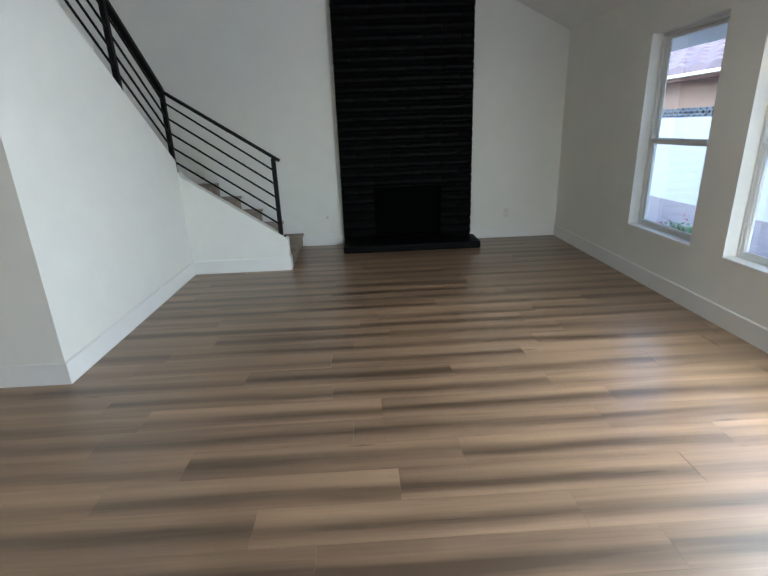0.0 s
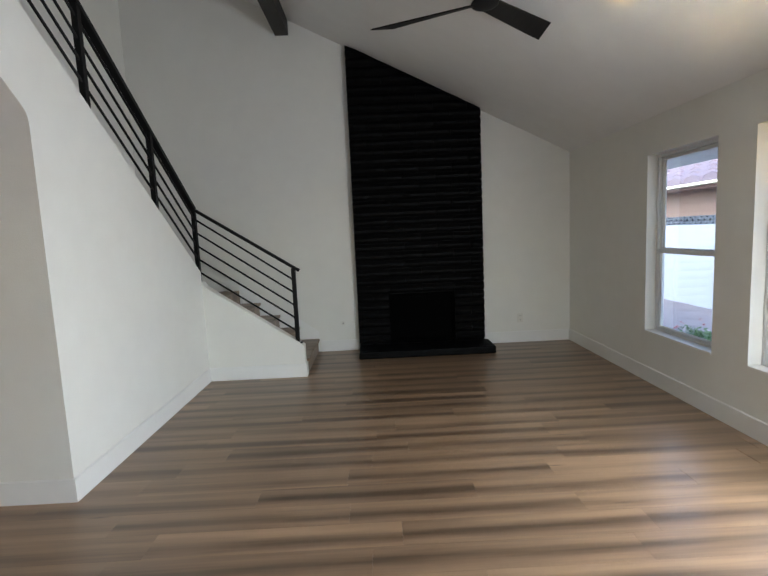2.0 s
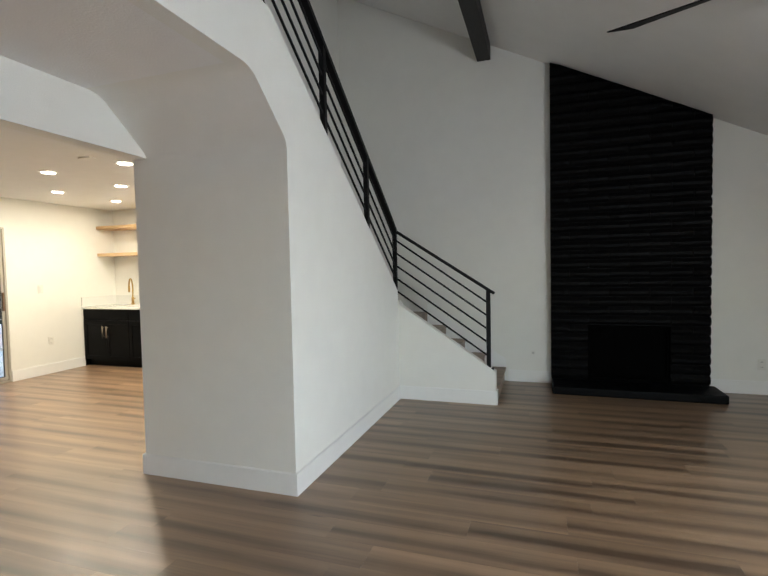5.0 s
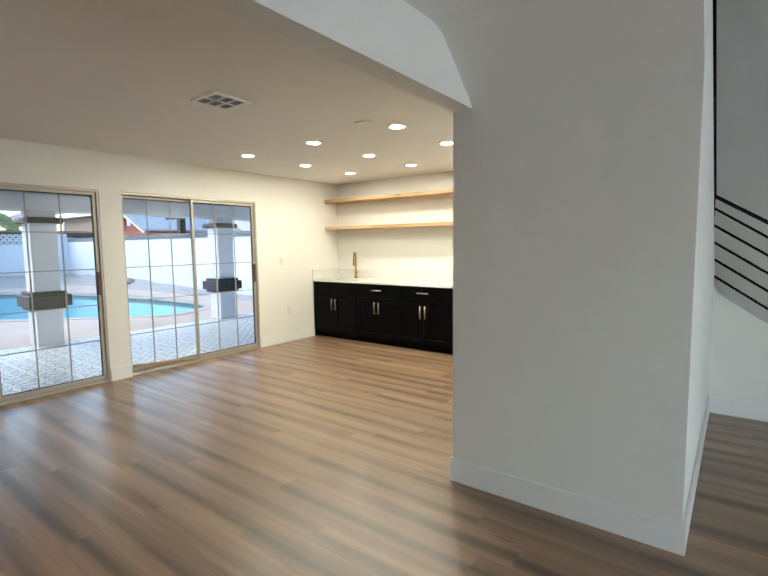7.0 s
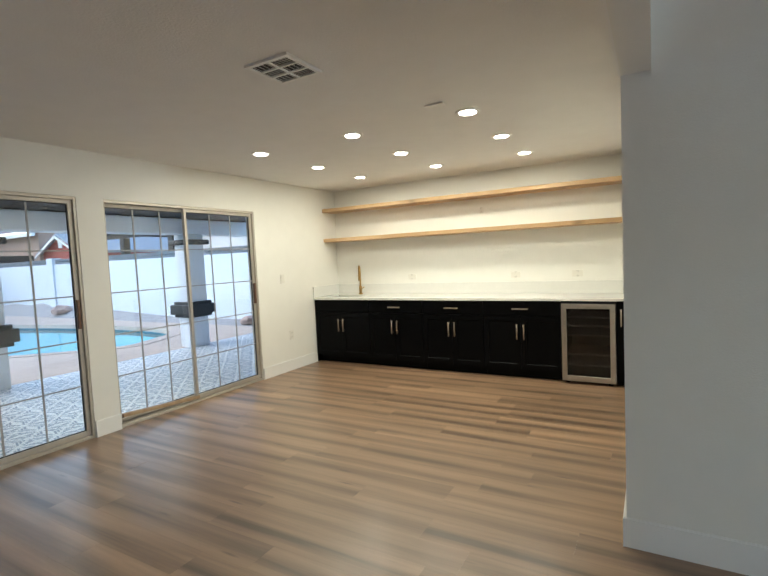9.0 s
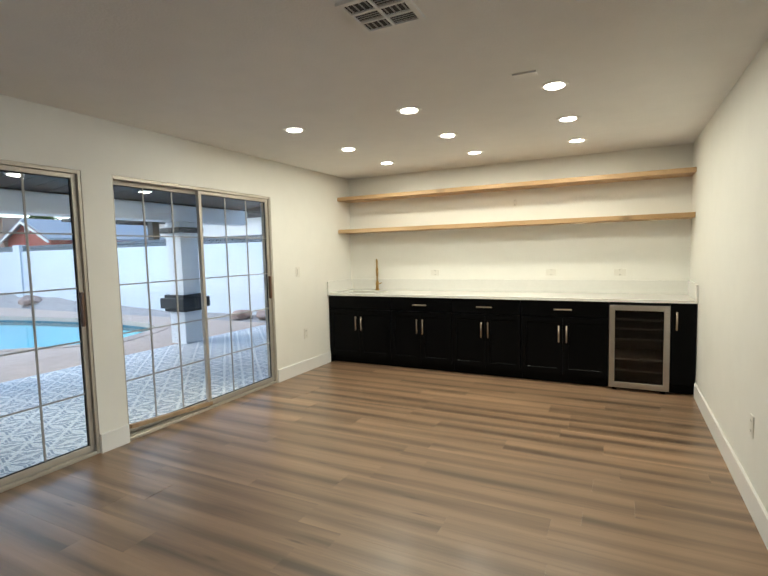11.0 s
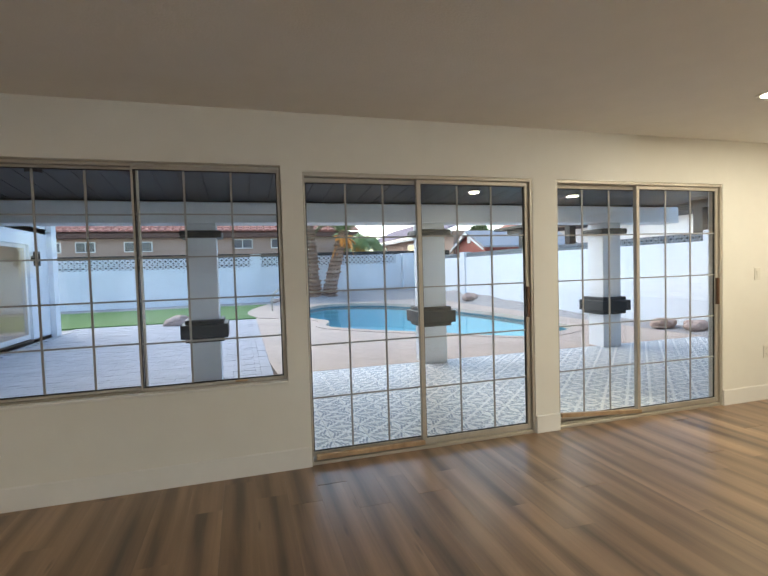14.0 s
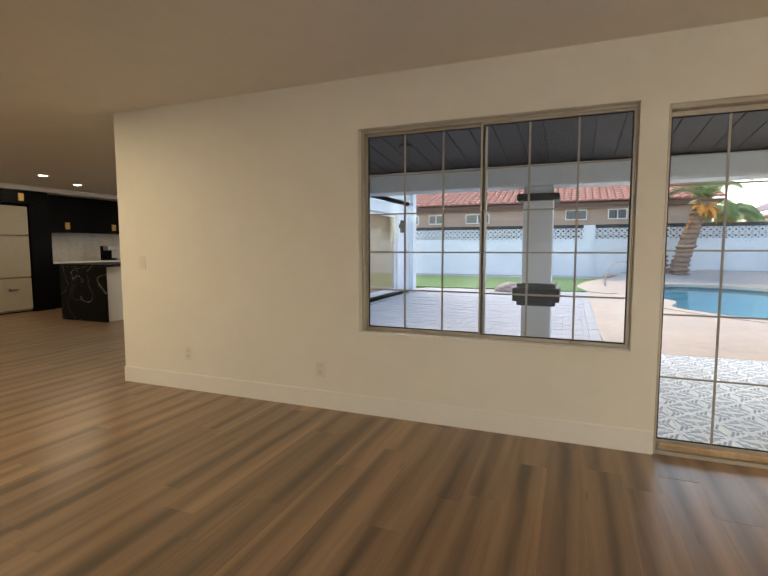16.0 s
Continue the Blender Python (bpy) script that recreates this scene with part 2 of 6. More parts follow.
M_ROCK = mat("red_brown_boulder", (0.46, 0.34, 0.29), 0.9, var=0.3, scale=3, bump=0.8, bscale=9)
M_BARK = mat("palm_bark", (0.26, 0.16, 0.11), 0.95, var=0.35, scale=5, bump=1.0, bscale=16)
M_FROND = mat("palm_frond", (0.19, 0.26, 0.085), 0.6, var=0.3, scale=4)
M_DEADFROND = mat("dry_orange_frond", (0.78, 0.32, 0.07), 0.8, var=0.3, scale=4)
M_CLAY = mat("red_clay_tile", (0.46, 0.19, 0.145), 0.85, var=0.2, scale=3, piece=0.12)
M_PINKCLAY = mat("faded_pink_clay_tile", (0.34, 0.27, 0.30), 0.85, var=0.15, scale=4, piece=0.1)
M_TANSTUCCO = mat("tan_pink_stucco", (0.42, 0.29, 0.23), 0.9, var=0.08, scale=1.5, bump=0.3)
M_FASCIA = mat("brown_fascia", (0.12, 0.06, 0.045), 0.7, var=0.1)
M_BUSH = mat("pale_garden_leaf", (0.19, 0.28, 0.12), 0.6, var=0.4, scale=9)
M_REDBARN = mat("red_shed_siding", (0.33, 0.07, 0.055), 0.8, var=0.12, scale=3)
M_GREYROOF = mat("grey_shingle_roof", (0.32, 0.35, 0.39), 0.9, var=0.2, scale=6)
M_WHITEWOOD = mat("white_painted_wood", (0.75, 0.74, 0.72), 0.6, var=0.04)
M_DARKWIN = mat("dark_window_glass", (0.07, 0.08, 0.1), 0.1, var=0.1)
M_LEAF = mat("garden_leaf", (0.10, 0.19, 0.05), 0.6, var=0.4, scale=9)
M_PETAL = mat("red_flower", (0.6, 0.1, 0.08), 0.6)
M_GREYBLOCK = mat("blue_grey_block", (0.22, 0.25, 0.28), 0.9, var=0.15, scale=5)
M_CONC = mat("pale_concrete", (0.55, 0.56, 0.57), 0.85, var=0.1, scale=2, bump=0.3)


def water_mat():
    m = bpy.data.materials.new("pool_water")
    m.use_nodes = True
    nt = m.node_tree
    nt.nodes.remove(nt.nodes["Principled BSDF"])
    out = nt.nodes["Material Output"]
    tr, gl, fr, mx, no, bp = (nt.nodes.new("ShaderNode" + k) for k in ("BsdfTransparent", "BsdfGlossy", "Fresnel", "MixShader", "TexNoise", "Bump"))
    tr.inputs["Color"].default_value = (0.78, 0.96, 0.97, 1)
    gl.inputs["Roughness"].default_value = 0.05
    fr.inputs["IOR"].default_value = 1.2
    no.inputs["Scale"].default_value = 2.5
    bp.inputs["Strength"].default_value, bp.inputs["Distance"].default_value = 0.15, 0.02
    nt.links.new(no.outputs[0], bp.inputs["Height"])
    nt.links.new(bp.outputs[0], gl.inputs["Normal"])
    nt.links.new(fr.outputs[0], mx.inputs[0])
    nt.links.new(tr.outputs[0], mx.inputs[1])
    nt.links.new(gl.outputs[0], mx.inputs[2])
    nt.links.new(mx.outputs[0], out.inputs["Surface"])
    return m


M_WATER = water_mat()


# ---- mesh helpers ----
def box(bm, x0, x1, y0, y1, z0, z1):
    x0, x1, y0, y1, z0, z1 = min(x0, x1), max(x0, x1), min(y0, y1), max(y0, y1), min(z0, z1), max(z0, z1)
    v = [bm.verts.new(p) for p in ((x0, y0, z0), (x1, y0, z0), (x1, y1, z0), (x0, y1, z0), (x0, y0, z1), (x1, y0, z1), (x1, y1, z1), (x0, y1, z1))]
    for f in ((3, 2, 1, 0), (4, 5, 6, 7), (0, 1, 5, 4), (1, 2, 6, 5), (2, 3, 7, 6), (3, 0, 4, 7)):
        bm.faces.new([v[i] for i in f])
    return v


def boxes(*dims):
    bm = bmesh.new()
    for d in dims:
        box(bm, *d)
    return bm


def bevelled(bm, width=0.003, segments=2):
    bmesh.ops.bevel(bm, geom=bm.edges[:], offset=width, segments=segments, affect="EDGES", profile=0.5)
    return bm


def prism(bm, outline, axis, a, b):
    """Extrudes a closed outline of (u, v) pairs along an axis from a to b."""
    def at(u, v, w):
        return {"x": (w, u, v), "y": (u, w, v), "z": (u, v, w)}[axis]
    lo, hi = [bm.verts.new(at(u, v, a)) for u, v in outline], [bm.verts.new(at(u, v, b)) for u, v in outline]
    n = len(outline)
    bm.faces.new(lo[::-1])
    bm.faces.new(hi)
    for i in range(n):
        bm.faces.new((lo[i], lo[(i + 1) % n], hi[(i + 1) % n], hi[i]))
    bmesh.ops.recalc_face_normals(bm, faces=bm.faces[:])
    return bm


def tube(bm, p, q, r, n=10, r2=None):
    """A round bar from p to q."""
    p, q = Vector(p), Vector(q)
    m = Matrix.Translation((p + q) / 2) @ (q - p).to_track_quat("Z", "Y").to_matrix().to_4x4()
    bmesh.ops.create_cone(bm, cap_ends=True, segments=n, radius1=r, radius2=r if r2 is None else r2, depth=(q - p).length, matrix=m)
    return bm


def bar(bm, p, q, w, h):
    """A square bar from p to q, w wide and h high."""
    p, q = Vector(p), Vector(q)
    d = (q - p).normalized()
    side = d.cross(Vector((0, 0, 1)))
    side = side.normalized() if side.length > 0.01 else Vector((1, 0, 0))
    up = side.cross(d)
    ends = [[bm.verts.new(c + side * (sx * w / 2) + up * (sz * h / 2)) for sx, sz in ((-1, -1), (1, -1), (1, 1), (-1, 1))] for c in (p, q)]
    bm.faces.new(ends[0])
    bm.faces.new(ends[1][::-1])
    for i in range(4):
        bm.faces.new((ends[0][i], ends[1][i], ends[1][(i + 1) % 4], ends[0][(i + 1) % 4]))
    bmesh.ops.recalc_face_normals(bm, faces=bm.faces[:])
    return bm


def mesh_of(name, bm, material, smooth=False):
    me = bpy.data.meshes.new(name)
    bm.to_mesh(me)
    bm.free()
    me.materials.append(material)
    if smooth:
        for p in me.polygons:
            p.use_smooth = True
    return me


def part(name, bm, material, parent=None, label="", smooth=False):
    ob = new(name, mesh_of(name, bm, material, smooth))
    if parent:
        ob.parent = parent
        ob.matrix_parent_inverse = parent.matrix_basis.inverted()
    if label:
        tagged(ob, label)
    return ob


def thing(name, label, category, at=(0, 0, 0), group="", kind=""):
    ob = new(name)
    ob.empty_display_size = 0.1
    ob.matrix_basis = Matrix.Translation(at)
    return tagged(ob, label, category, group, kind)


def setting(name, bm, material, label, category):
    return tagged(part(name, bm, material), label, category, kind="structure")


def holed(bm, axis, a, b, u0, u1, z0, z1, holes):
    """A wall across an axis between a and b, with rectangular holes (u0, u1, z0, z1)."""
    us = sorted({u0, u1, *(h[0] for h in holes), *(h[1] for h in holes)})
    for i in range(len(us) - 1):
        lo, hi = us[i], us[i + 1]
        cuts = sorted((h[2], h[3]) for h in holes if h[0] <= lo + 1e-6 and h[1] >= hi - 1e-6)
        z = z0
        for c0, c1 in cuts + [(z1, z1)]:
            if c0 - z > 1e-4:
                box(bm, *((a, b, lo, hi, z, c0) if axis == "x" else (lo, hi, a, b, z, c0)))
            z = c1
    bmesh.ops.remove_doubles(bm, verts=bm.verts[:], dist=1e-5)
    return bm

# ---- structure ----
WX, EX, NY, CEIL = -8.785, -4.818, 5.90, 2.397        # family room: west wall, east wall, north wall, ceiling
LX, BY, RX = -3.65, 5.815, 0.575                   # living room: stair wall, back wall, window wall
PY, SOUTH = 2.524, -3.6                             # front of the stair block; wall behind the walk
KX0, KX1, KY0 = -18.9, -4.818, -10.3                 # kitchen


def vault(x):
    return 2.345 + 0.492 * (RX - x)


DOORS = [(0.502, 2.282), (2.503, 4.257)]
DTOP = 2.01
WIN = (-1.402, 0.36, 0.592, 2.045)
WEND = -3.765
# the last two LWIN openings and the south ones are unseen, added for light
LWIN = [(3.282, 4.142, 0.45, 2.028), (2.08, 2.94, 0.45, 2.028), (0.96, 1.78, 0.45, 2.028), (-2.8, 0.4, 0.02, 2.1)]
ADDED_GAPS = [(-2.6, -1.6, 0.1, 2.2), (-1.3, -0.3, 0.1, 2.2)]

wall_west = setting("wall_west", holed(bmesh.new(), "x", WX - 0.125, WX, WEND, NY, -0.1, 2.6, [(DOORS[0][0], DOORS[0][1], -0.02, DTOP), (DOORS[1][0], DOORS[1][1], -0.02, DTOP), WIN]),
                    M_WALL, "cream white painted wall with sliding doors and window", "wall")
setting("wall_north", boxes((WX - 0.125, EX, NY, NY + 0.15, -0.1, 2.6)), M_WALL, "cream white painted wall above the wet bar", "wall")
setting("wall_between", boxes((EX, EX + 0.1, PY + 0.1, NY + 0.15, -0.1, 2.6)), M_WALL, "white painted wall beside the wet bar", "wall")
setting("wall_back", boxes((EX + 0.1, RX + 0.16, BY, BY + 0.15, -0.1, 5.4)), M_WALL, "tall white painted wall behind the fireplace", "wall")
setting("wall_right", holed(bmesh.new(), "x", RX, RX + 0.16, SOUTH, BY, -0.1, 2.7, LWIN), M_WALL, "white painted wall with deep window openings", "wall")
setting("wall_south", holed(bmesh.new(), "y", SOUTH - 0.15, SOUTH, EX + 0.1, RX + 0.16, -0.1, 5.4, ADDED_GAPS), M_WALL, "white painted wall", "wall")
setting("wall_hall", boxes((EX, EX + 0.1, -5.0, SOUTH - 0.15, -0.1, 2.6)), M_WALL, "white painted wall", "wall")
setting("wall_stairwell", boxes((EX, EX + 0.1, SOUTH, BY, 2.62, 5.4)), M_WALL, "white painted upper stairwell wall", "wall")


def knee(y):
    return 1.087 + 0.718 * (4.84 - y)


# the end wall folds, with soft corners, into a slope and then into the hall ceiling
HALL = 2.455


def soft_corner(a, c, b, n=8):
    return [((1 - t) ** 2 * a[0] + 2 * t * (1 - t) * c[0] + t * t * b[0], (1 - t) ** 2 * a[1] + 2 * t * (1 - t) * c[1] + t * t * b[1]) for t in (k / n for k in range(n + 1))]


ROLL = soft_corner((PY, 2.10), (PY, 2.155), (2.48, 2.192)) + soft_corner((2.235, 2.401), (2.175, HALL), (2.09, HALL))
bm = bmesh.new()
prism(bm, [(4.76, -0.1), (4.76, knee(4.76)), (2.38, knee(2.38)), (2.28, 2.86), (SOUTH, 2.86), (SOUTH, HALL)] + [(y, z) for y, z in ROLL[::-1]] + [(PY, -0.1)], "x", LX - 0.1, LX)
setting("wall_stair_side", bm, M_WALL, "white painted wall under the stairs with a sloping top", "wall")
bm = bmesh.new()
prism(bm, [(PY, -0.1)] + ROLL + [(2.09, HALL + 0.1), (PY + 0.1, HALL + 0.1), (PY + 0.1, -0.1)], "x", EX + 0.118, LX - 0.1)
box(bm, EX, EX + 0.118, PY, PY + 0.1, -0.1, 2.6)
setting("wall_stair_end", bm, M_WALL, "white painted end wall under the stairs folding into the soffit", "wall")
setting("header_beam", boxes((EX, EX + 0.118, -5.0, PY, 2.146, 2.6)), M_WALL, "white boxed header over the wide opening", "header")
bm = bmesh.new()
prism(bm, [(LX, -0.1), (-2.65, -0.1), (-2.65, 0.33), (-3.62, 0.985), (LX, 1.04)], "y", 4.76, 4.86)
setting("wall_stair_flank", bm, M_WALL, "low white flank wall of the lower stairs", "wall")

bm = bmesh.new()
prism(bm, [(RX + 0.16, vault(RX + 0.16)), (EX, vault(EX)), (EX, vault(EX) + 0.12), (RX + 0.16, vault(RX + 0.16) + 0.12)], "y", SOUTH - 0.15, BY + 0.15)
setting("ceiling_vaulted", bm, M_CEIL, "white sloping ceiling of the living room", "ceiling")
setting("ceiling_hall", boxes((EX + 0.118, LX - 0.1, SOUTH - 0.15, 2.09, HALL, HALL + 0.12)), M_CEIL, "low white hall ceiling", "ceiling")
setting("ceiling_family", boxes((WX - 0.125, EX, -4.42, NY, CEIL, CEIL + 0.12), (-9.6, WX - 0.125, -4.42, WEND - 0.001, CEIL, CEIL + 0.12), (KX0, EX, KY0, -4.42, CEIL, CEIL + 0.12)), M_CEIL, "flat white ceiling of the family room", "ceiling")
setting("wall_kitchen_north", prism(bmesh.new(), [(WX - 0.126, WEND), (WX - 0.126, WEND + 0.15), (-9.75, -4.3), (-9.75, -4.42), (-9.5, -4.42)], "z", -0.1, 2.6), M_WALL, "cream wall end toward the kitchen", "wall")
setting("wall_kitchen_south", boxes((KX0, KX1, KY0 - 0.15, KY0, -0.1, 2.6)), M_WALL, "kitchen wall", "wall")
setting("wall_kitchen_west", boxes((KX0 - 0.15, KX0, KY0, -4.42, -0.1, 2.6)), M_WALL, "kitchen wall", "wall")
setting("wall_kitchen_east", boxes((KX1, KX1 + 0.1, KY0, -5.0, -0.1, 2.6)), M_WALL, "kitchen wall", "wall")
setting("wall_above_opening", boxes((EX, EX + 0.1, SOUTH, BY + 0.14, 2.602, 2.618)), M_WALL, "white wall strip over the header", "wall")


def baseboard(name, *dims):
    bm = bmesh.new()
    for d in dims:
        v = box(bm, *d)
    tops = [e for e in bm.edges if all(abs(w.co.z - dims[0][5]) < 1e-5 for w in e.verts)]
    bmesh.ops.bevel(bm, geom=tops, offset=0.005, segments=2, affect="EDGES")
    setting(name, bm, M_TRIM, "tall white baseboard along the wall", "baseboard")


BH, BT = 0.14, 0.015
baseboard("baseboard_west", (WX, WX + BT, WEND, DOORS[0][0] - 0.003, 0, BH), (WX, WX + BT, DOORS[0][1] + 0.003, DOORS[1][0] - 0.003, 0, BH), (WX, WX + BT, DOORS[1][1] + 0.003, 5.3, 0, BH))
baseboard("baseboard_between", (EX - BT, EX, PY - BT, 5.3, 0, BH))
baseboard("baseboard_stair_end", (EX, LX + BT, PY - BT, PY, 0, BH))
baseboard("baseboard_stair_side", (LX, LX + BT, PY, 4.76 - BT, 0, BH))
baseboard("baseboard_flank", (LX, -2.65 + BT, 4.76 - BT, 4.76, 0, BH), (-2.65, -2.65 + BT, 4.76, 4.86, 0, BH))
baseboard("baseboard_back", (-2.6, -2.125, BY - BT, BY, 0, BH), (-0.525, RX - BT, BY - BT, BY, 0, BH))
baseboard("baseboard_right", (RX - BT, RX, SOUTH, BY, 0, BH))
setting("subfloor", boxes((WX - 0.125, RX + 0.16, SOUTH - 0.15, NY + 0.15, -0.25, -0.012), (KX0, EX, KY0, -4.42, -0.25, -0.012), (WX - 0.125, EX, -4.42, SOUTH - 0.15, -0.25, -0.012), (-9.6, WX - 0.125, -4.42, WEND, -0.25, -0.012)), M_UNDER, "dark floor underlay", "floor")


# ---- sliding glass doors and window in the west wall ----
def grid_pane(bm, x, y0, y1, z0, z1, cols, rows, w=0.0125, t=0.008):
    for i in range(1, cols):
        y = y0 + (y1 - y0) * i / cols
        box(bm, x - t / 2, x + t / 2, y - w / 2, y + w / 2, z0, z1)
    for i in range(1, rows):
        z = z0 + (z1 - z0) * i / rows
        box(bm, x - t / 2 - 0.001, x + t / 2 + 0.001, y0, y1, z - w * 0.4, z + w * 0.4)
    return bm


def frame_bm(x0, x1, y0, y1, z0, z1, side, top, bottom, far=None):
    """A rectangular frame; far is the width of the upright at y1 where it differs."""
    far = far or side
    return bevelled(boxes((x0, x1, y0, y0 + side, z0, z1), (x0, x1, y1 - far, y1, z0, z1), (x0, x1, y0 + side, y1 - far, z1 - top, z1), (x0, x1, y0 + side, y1 - far, z0, z0 + bottom)), 0.002, 1)


def sash(parent, x, y0, y1, z0, z1, stile, rail, bottom, cols, rows, name="sliding_panel", frame_mat=None):
    """One glazed panel: frame, seal, pane and muntin bars."""
    frame_mat = frame_mat or M_ALU
    ob = part(name, frame_bm(x - 0.018, x + 0.018, y0, y1, z0, z1, stile, rail, bottom), frame_mat, parent)
    a, b, c, d = y0 + stile, y1 - stile, z0 + bottom, z1 - rail
    part("seal", frame_bm(x - 0.008, x + 0.008, a, b, c, d, 0.007, 0.007, 0.007), M_ALUDARK if frame_mat is M_ALU else M_PLATE, ob)
    pane = part("pane", boxes((x - 0.003, x + 0.003, a + 0.002, b - 0.002, c + 0.002, d - 0.002)), M_GLASS, ob)
    pane.visible_shadow = False
    if cols:
        part("muntins", grid_pane(bmesh.new(), x + 0.009, a + 0.007, b - 0.007, c + 0.007, d - 0.007, cols, rows), M_MUNTIN, ob, "thin off-white glazing bars")
    return ob


def patio_door(name, y0, y1, label):
    d = thing(name, label, "sliding door", (WX - 0.08, (y0 + y1) / 2, 0), kind="structure")
    xi = WX - 0.004
    part("door_frame", frame_bm(xi - 0.11, xi, y0 + 0.001, y1 - 0.001, 0.0, DTOP - 0.001, 0.011, 0.026, 0.022, 0.022), M_ALU, d)
    part("track", boxes((xi - 0.09, xi - 0.075, y0 + 0.031, y1 - 0.031, 0.022, 0.034), (xi - 0.045, xi - 0.03, y0 + 0.031, y1 - 0.031, 0.022, 0.034)), M_STEEL, d)
    mid = y0 + (y1 - y0) * 0.475
    sash(d, xi - 0.083, y0 + 0.013, mid + 0.03, 0.035, DTOP - 0.028, 0.012, 0.03, 0.032, 3, 5, "fixed_panel")
    s = sash(d, xi - 0.038, mid - 0.02, y1 - 0.024, 0.035, DTOP - 0.028, 0.032, 0.03, 0.036, 3, 5)
    h = part("handle", bevelled(boxes((xi - 0.018, xi + 0.012, y1 - 0.062, y1 - 0.04, 0.93, 1.17)), 0.006, 2), M_HANDLE, s, "brown door pull")
    return d


patio_door("door_1", *DOORS[0], "closed sliding glass door with muntin grid and champagne frame")
patio_door("door_2", *DOORS[1], "closed sliding glass door with a wooden bar in its track")
part_bar = thing("security_bar", "pale wooden security bar lying in the door track", "wooden bar", (WX - 0.03, 0.9, 0.045))
part("bar", bevelled(boxes((WX - 0.04, WX - 0.008, DOORS[0][0] + 0.035, DOORS[0][0] + 0.84, 0.03, 0.062)), 0.003, 1), M_WOODBAR, part_bar)
lean = thing("security_bar", "pale wooden security bar leaning in the door track", "wooden bar", (WX - 0.03, 2.9, 0.045))
part("bar", bar(bmesh.new(), (WX - 0.024, DOORS[1][0] + 0.035, 0.105), (WX - 0.024, DOORS[1][0] + 0.84, 0.048), 0.032, 0.03), M_WOODBAR, lean)

w = thing("window_1", "wide sliding window with muntin grid and champagne frame", "window", (WX - 0.08, -0.53, 0.6), kind="structure")
xi = WX - 0.055
part("window_frame", frame_bm(xi - 0.08, xi, WIN[0] + 0.001, WIN[1] - 0.001, WIN[2] + 0.001, WIN[3] - 0.001, 0.02, 0.02, 0.02, 0.009), M_ALU, w)
ymid = -0.53
sash(w, xi - 0.058, WIN[0] + 0.022, ymid + 0.016, WIN[2] + 0.022, WIN[3] - 0.022, 0.012, 0.016, 0.018, 3, 5, "window_sash")
sash(w, xi - 0.02, ymid - 0.018, WIN[1] - 0.011, WIN[2] + 0.022, WIN[3] - 0.022, 0.012, 0.016, 0.018, 3, 5, "window_sash")
part("window_sill", bevelled(boxes((xi + 0.002, WX + 0.006, WIN[0] + 0.002, WIN[1] - 0.002, WIN[2] + 0.001, WIN[2] + 0.016)), 0.003, 1), M_TRIM, w)
part("latch", bevelled(boxes((xi - 0.002, xi + 0.018, 0.02, 0.1, WIN[2] + 0.03, WIN[2] + 0.042)), 0.003, 1), M_WOODBAR, w, "small pale latch on the lower rail")


def single_hung(name, y0, y1, z0, z1):
    w = thing(name, "white vinyl single-hung window in a deep opening", "window", (RX + 0.1, (y0 + y1) / 2, z0), kind="structure")
    x = RX + 0.125
    part("window_frame", frame_bm(x - 0.035, x + 0.035, y0 + 0.001, y1 - 0.001, z0 + 0.001, z1 - 0.001, 0.022, 0.024, 0.024), M_VINYL, w)
    zm = z0 + 0.47 * (z1 - z0)
    sash(w, x + 0.01, y0 + 0.024, y1 - 0.024, zm - 0.015, z1 - 0.026, 0.02, 0.02, 0.03, 0, 0, "upper_sash", M_VINYL)
    s = sash(w, x - 0.012, y0 + 0.024, y1 - 0.024, z0 + 0.026, zm + 0.012, 0.026, 0.032, 0.03, 0, 0, "lower_sash", M_VINYL)
    part("latch", bevelled(boxes((x - 0.05, x - 0.03, (y0 + y1) / 2 - 0.04, (y0 + y1) / 2 + 0.03, zm + 0.012, zm + 0.022)), 0.003, 1), M_PLATE, s)
    part("window_sill", bevelled(boxes((RX - 0.006, x - 0.037, y0 + 0.002, y1 - 0.002, z0 + 0.001, z0 + 0.018)), 0.003, 1), M_TRIM, w)


single_hung("window_2", *LWIN[0])
single_hung("window_3", *LWIN[1])
# window_4 fills one of the unseen added openings
single_hung("window_4", *LWIN[2])


# ---- fireplace ----
CX0, CX1, CY, HZ = -2.115, -0.53, 5.715, 0.085
FX0, FX1, FZ1 = -1.72, -0.9, 0.70
fp = thing("fireplace", "tall black painted slump block fireplace with raised hearth", "fireplace", (-1.32, 5.7, 0))
bm = bmesh.new()
CB = CY + 0.03
prism(bm, [(CX0 + 0.01, 0.0), (FX0, 0.0), (FX0, FZ1), (FX1, FZ1), (FX1, 0.0), (CX1 - 0.01, 0.0), (CX1 - 0.01, vault(CX1) - 0.004), (CX0 + 0.01, vault(CX0 + 0.01) - 0.004)], "y", CB, BY - 0.001)
part("chimney_breast", bm, M_BLACKBRICK, fp)
part("hearth", bevelled(boxes((CX0 + 0.01, CX1 + 0.03, 5.305, CY - 0.002, 0, HZ)), 0.012, 2), M_BLACKBRICK, fp, "low black hearth slab")
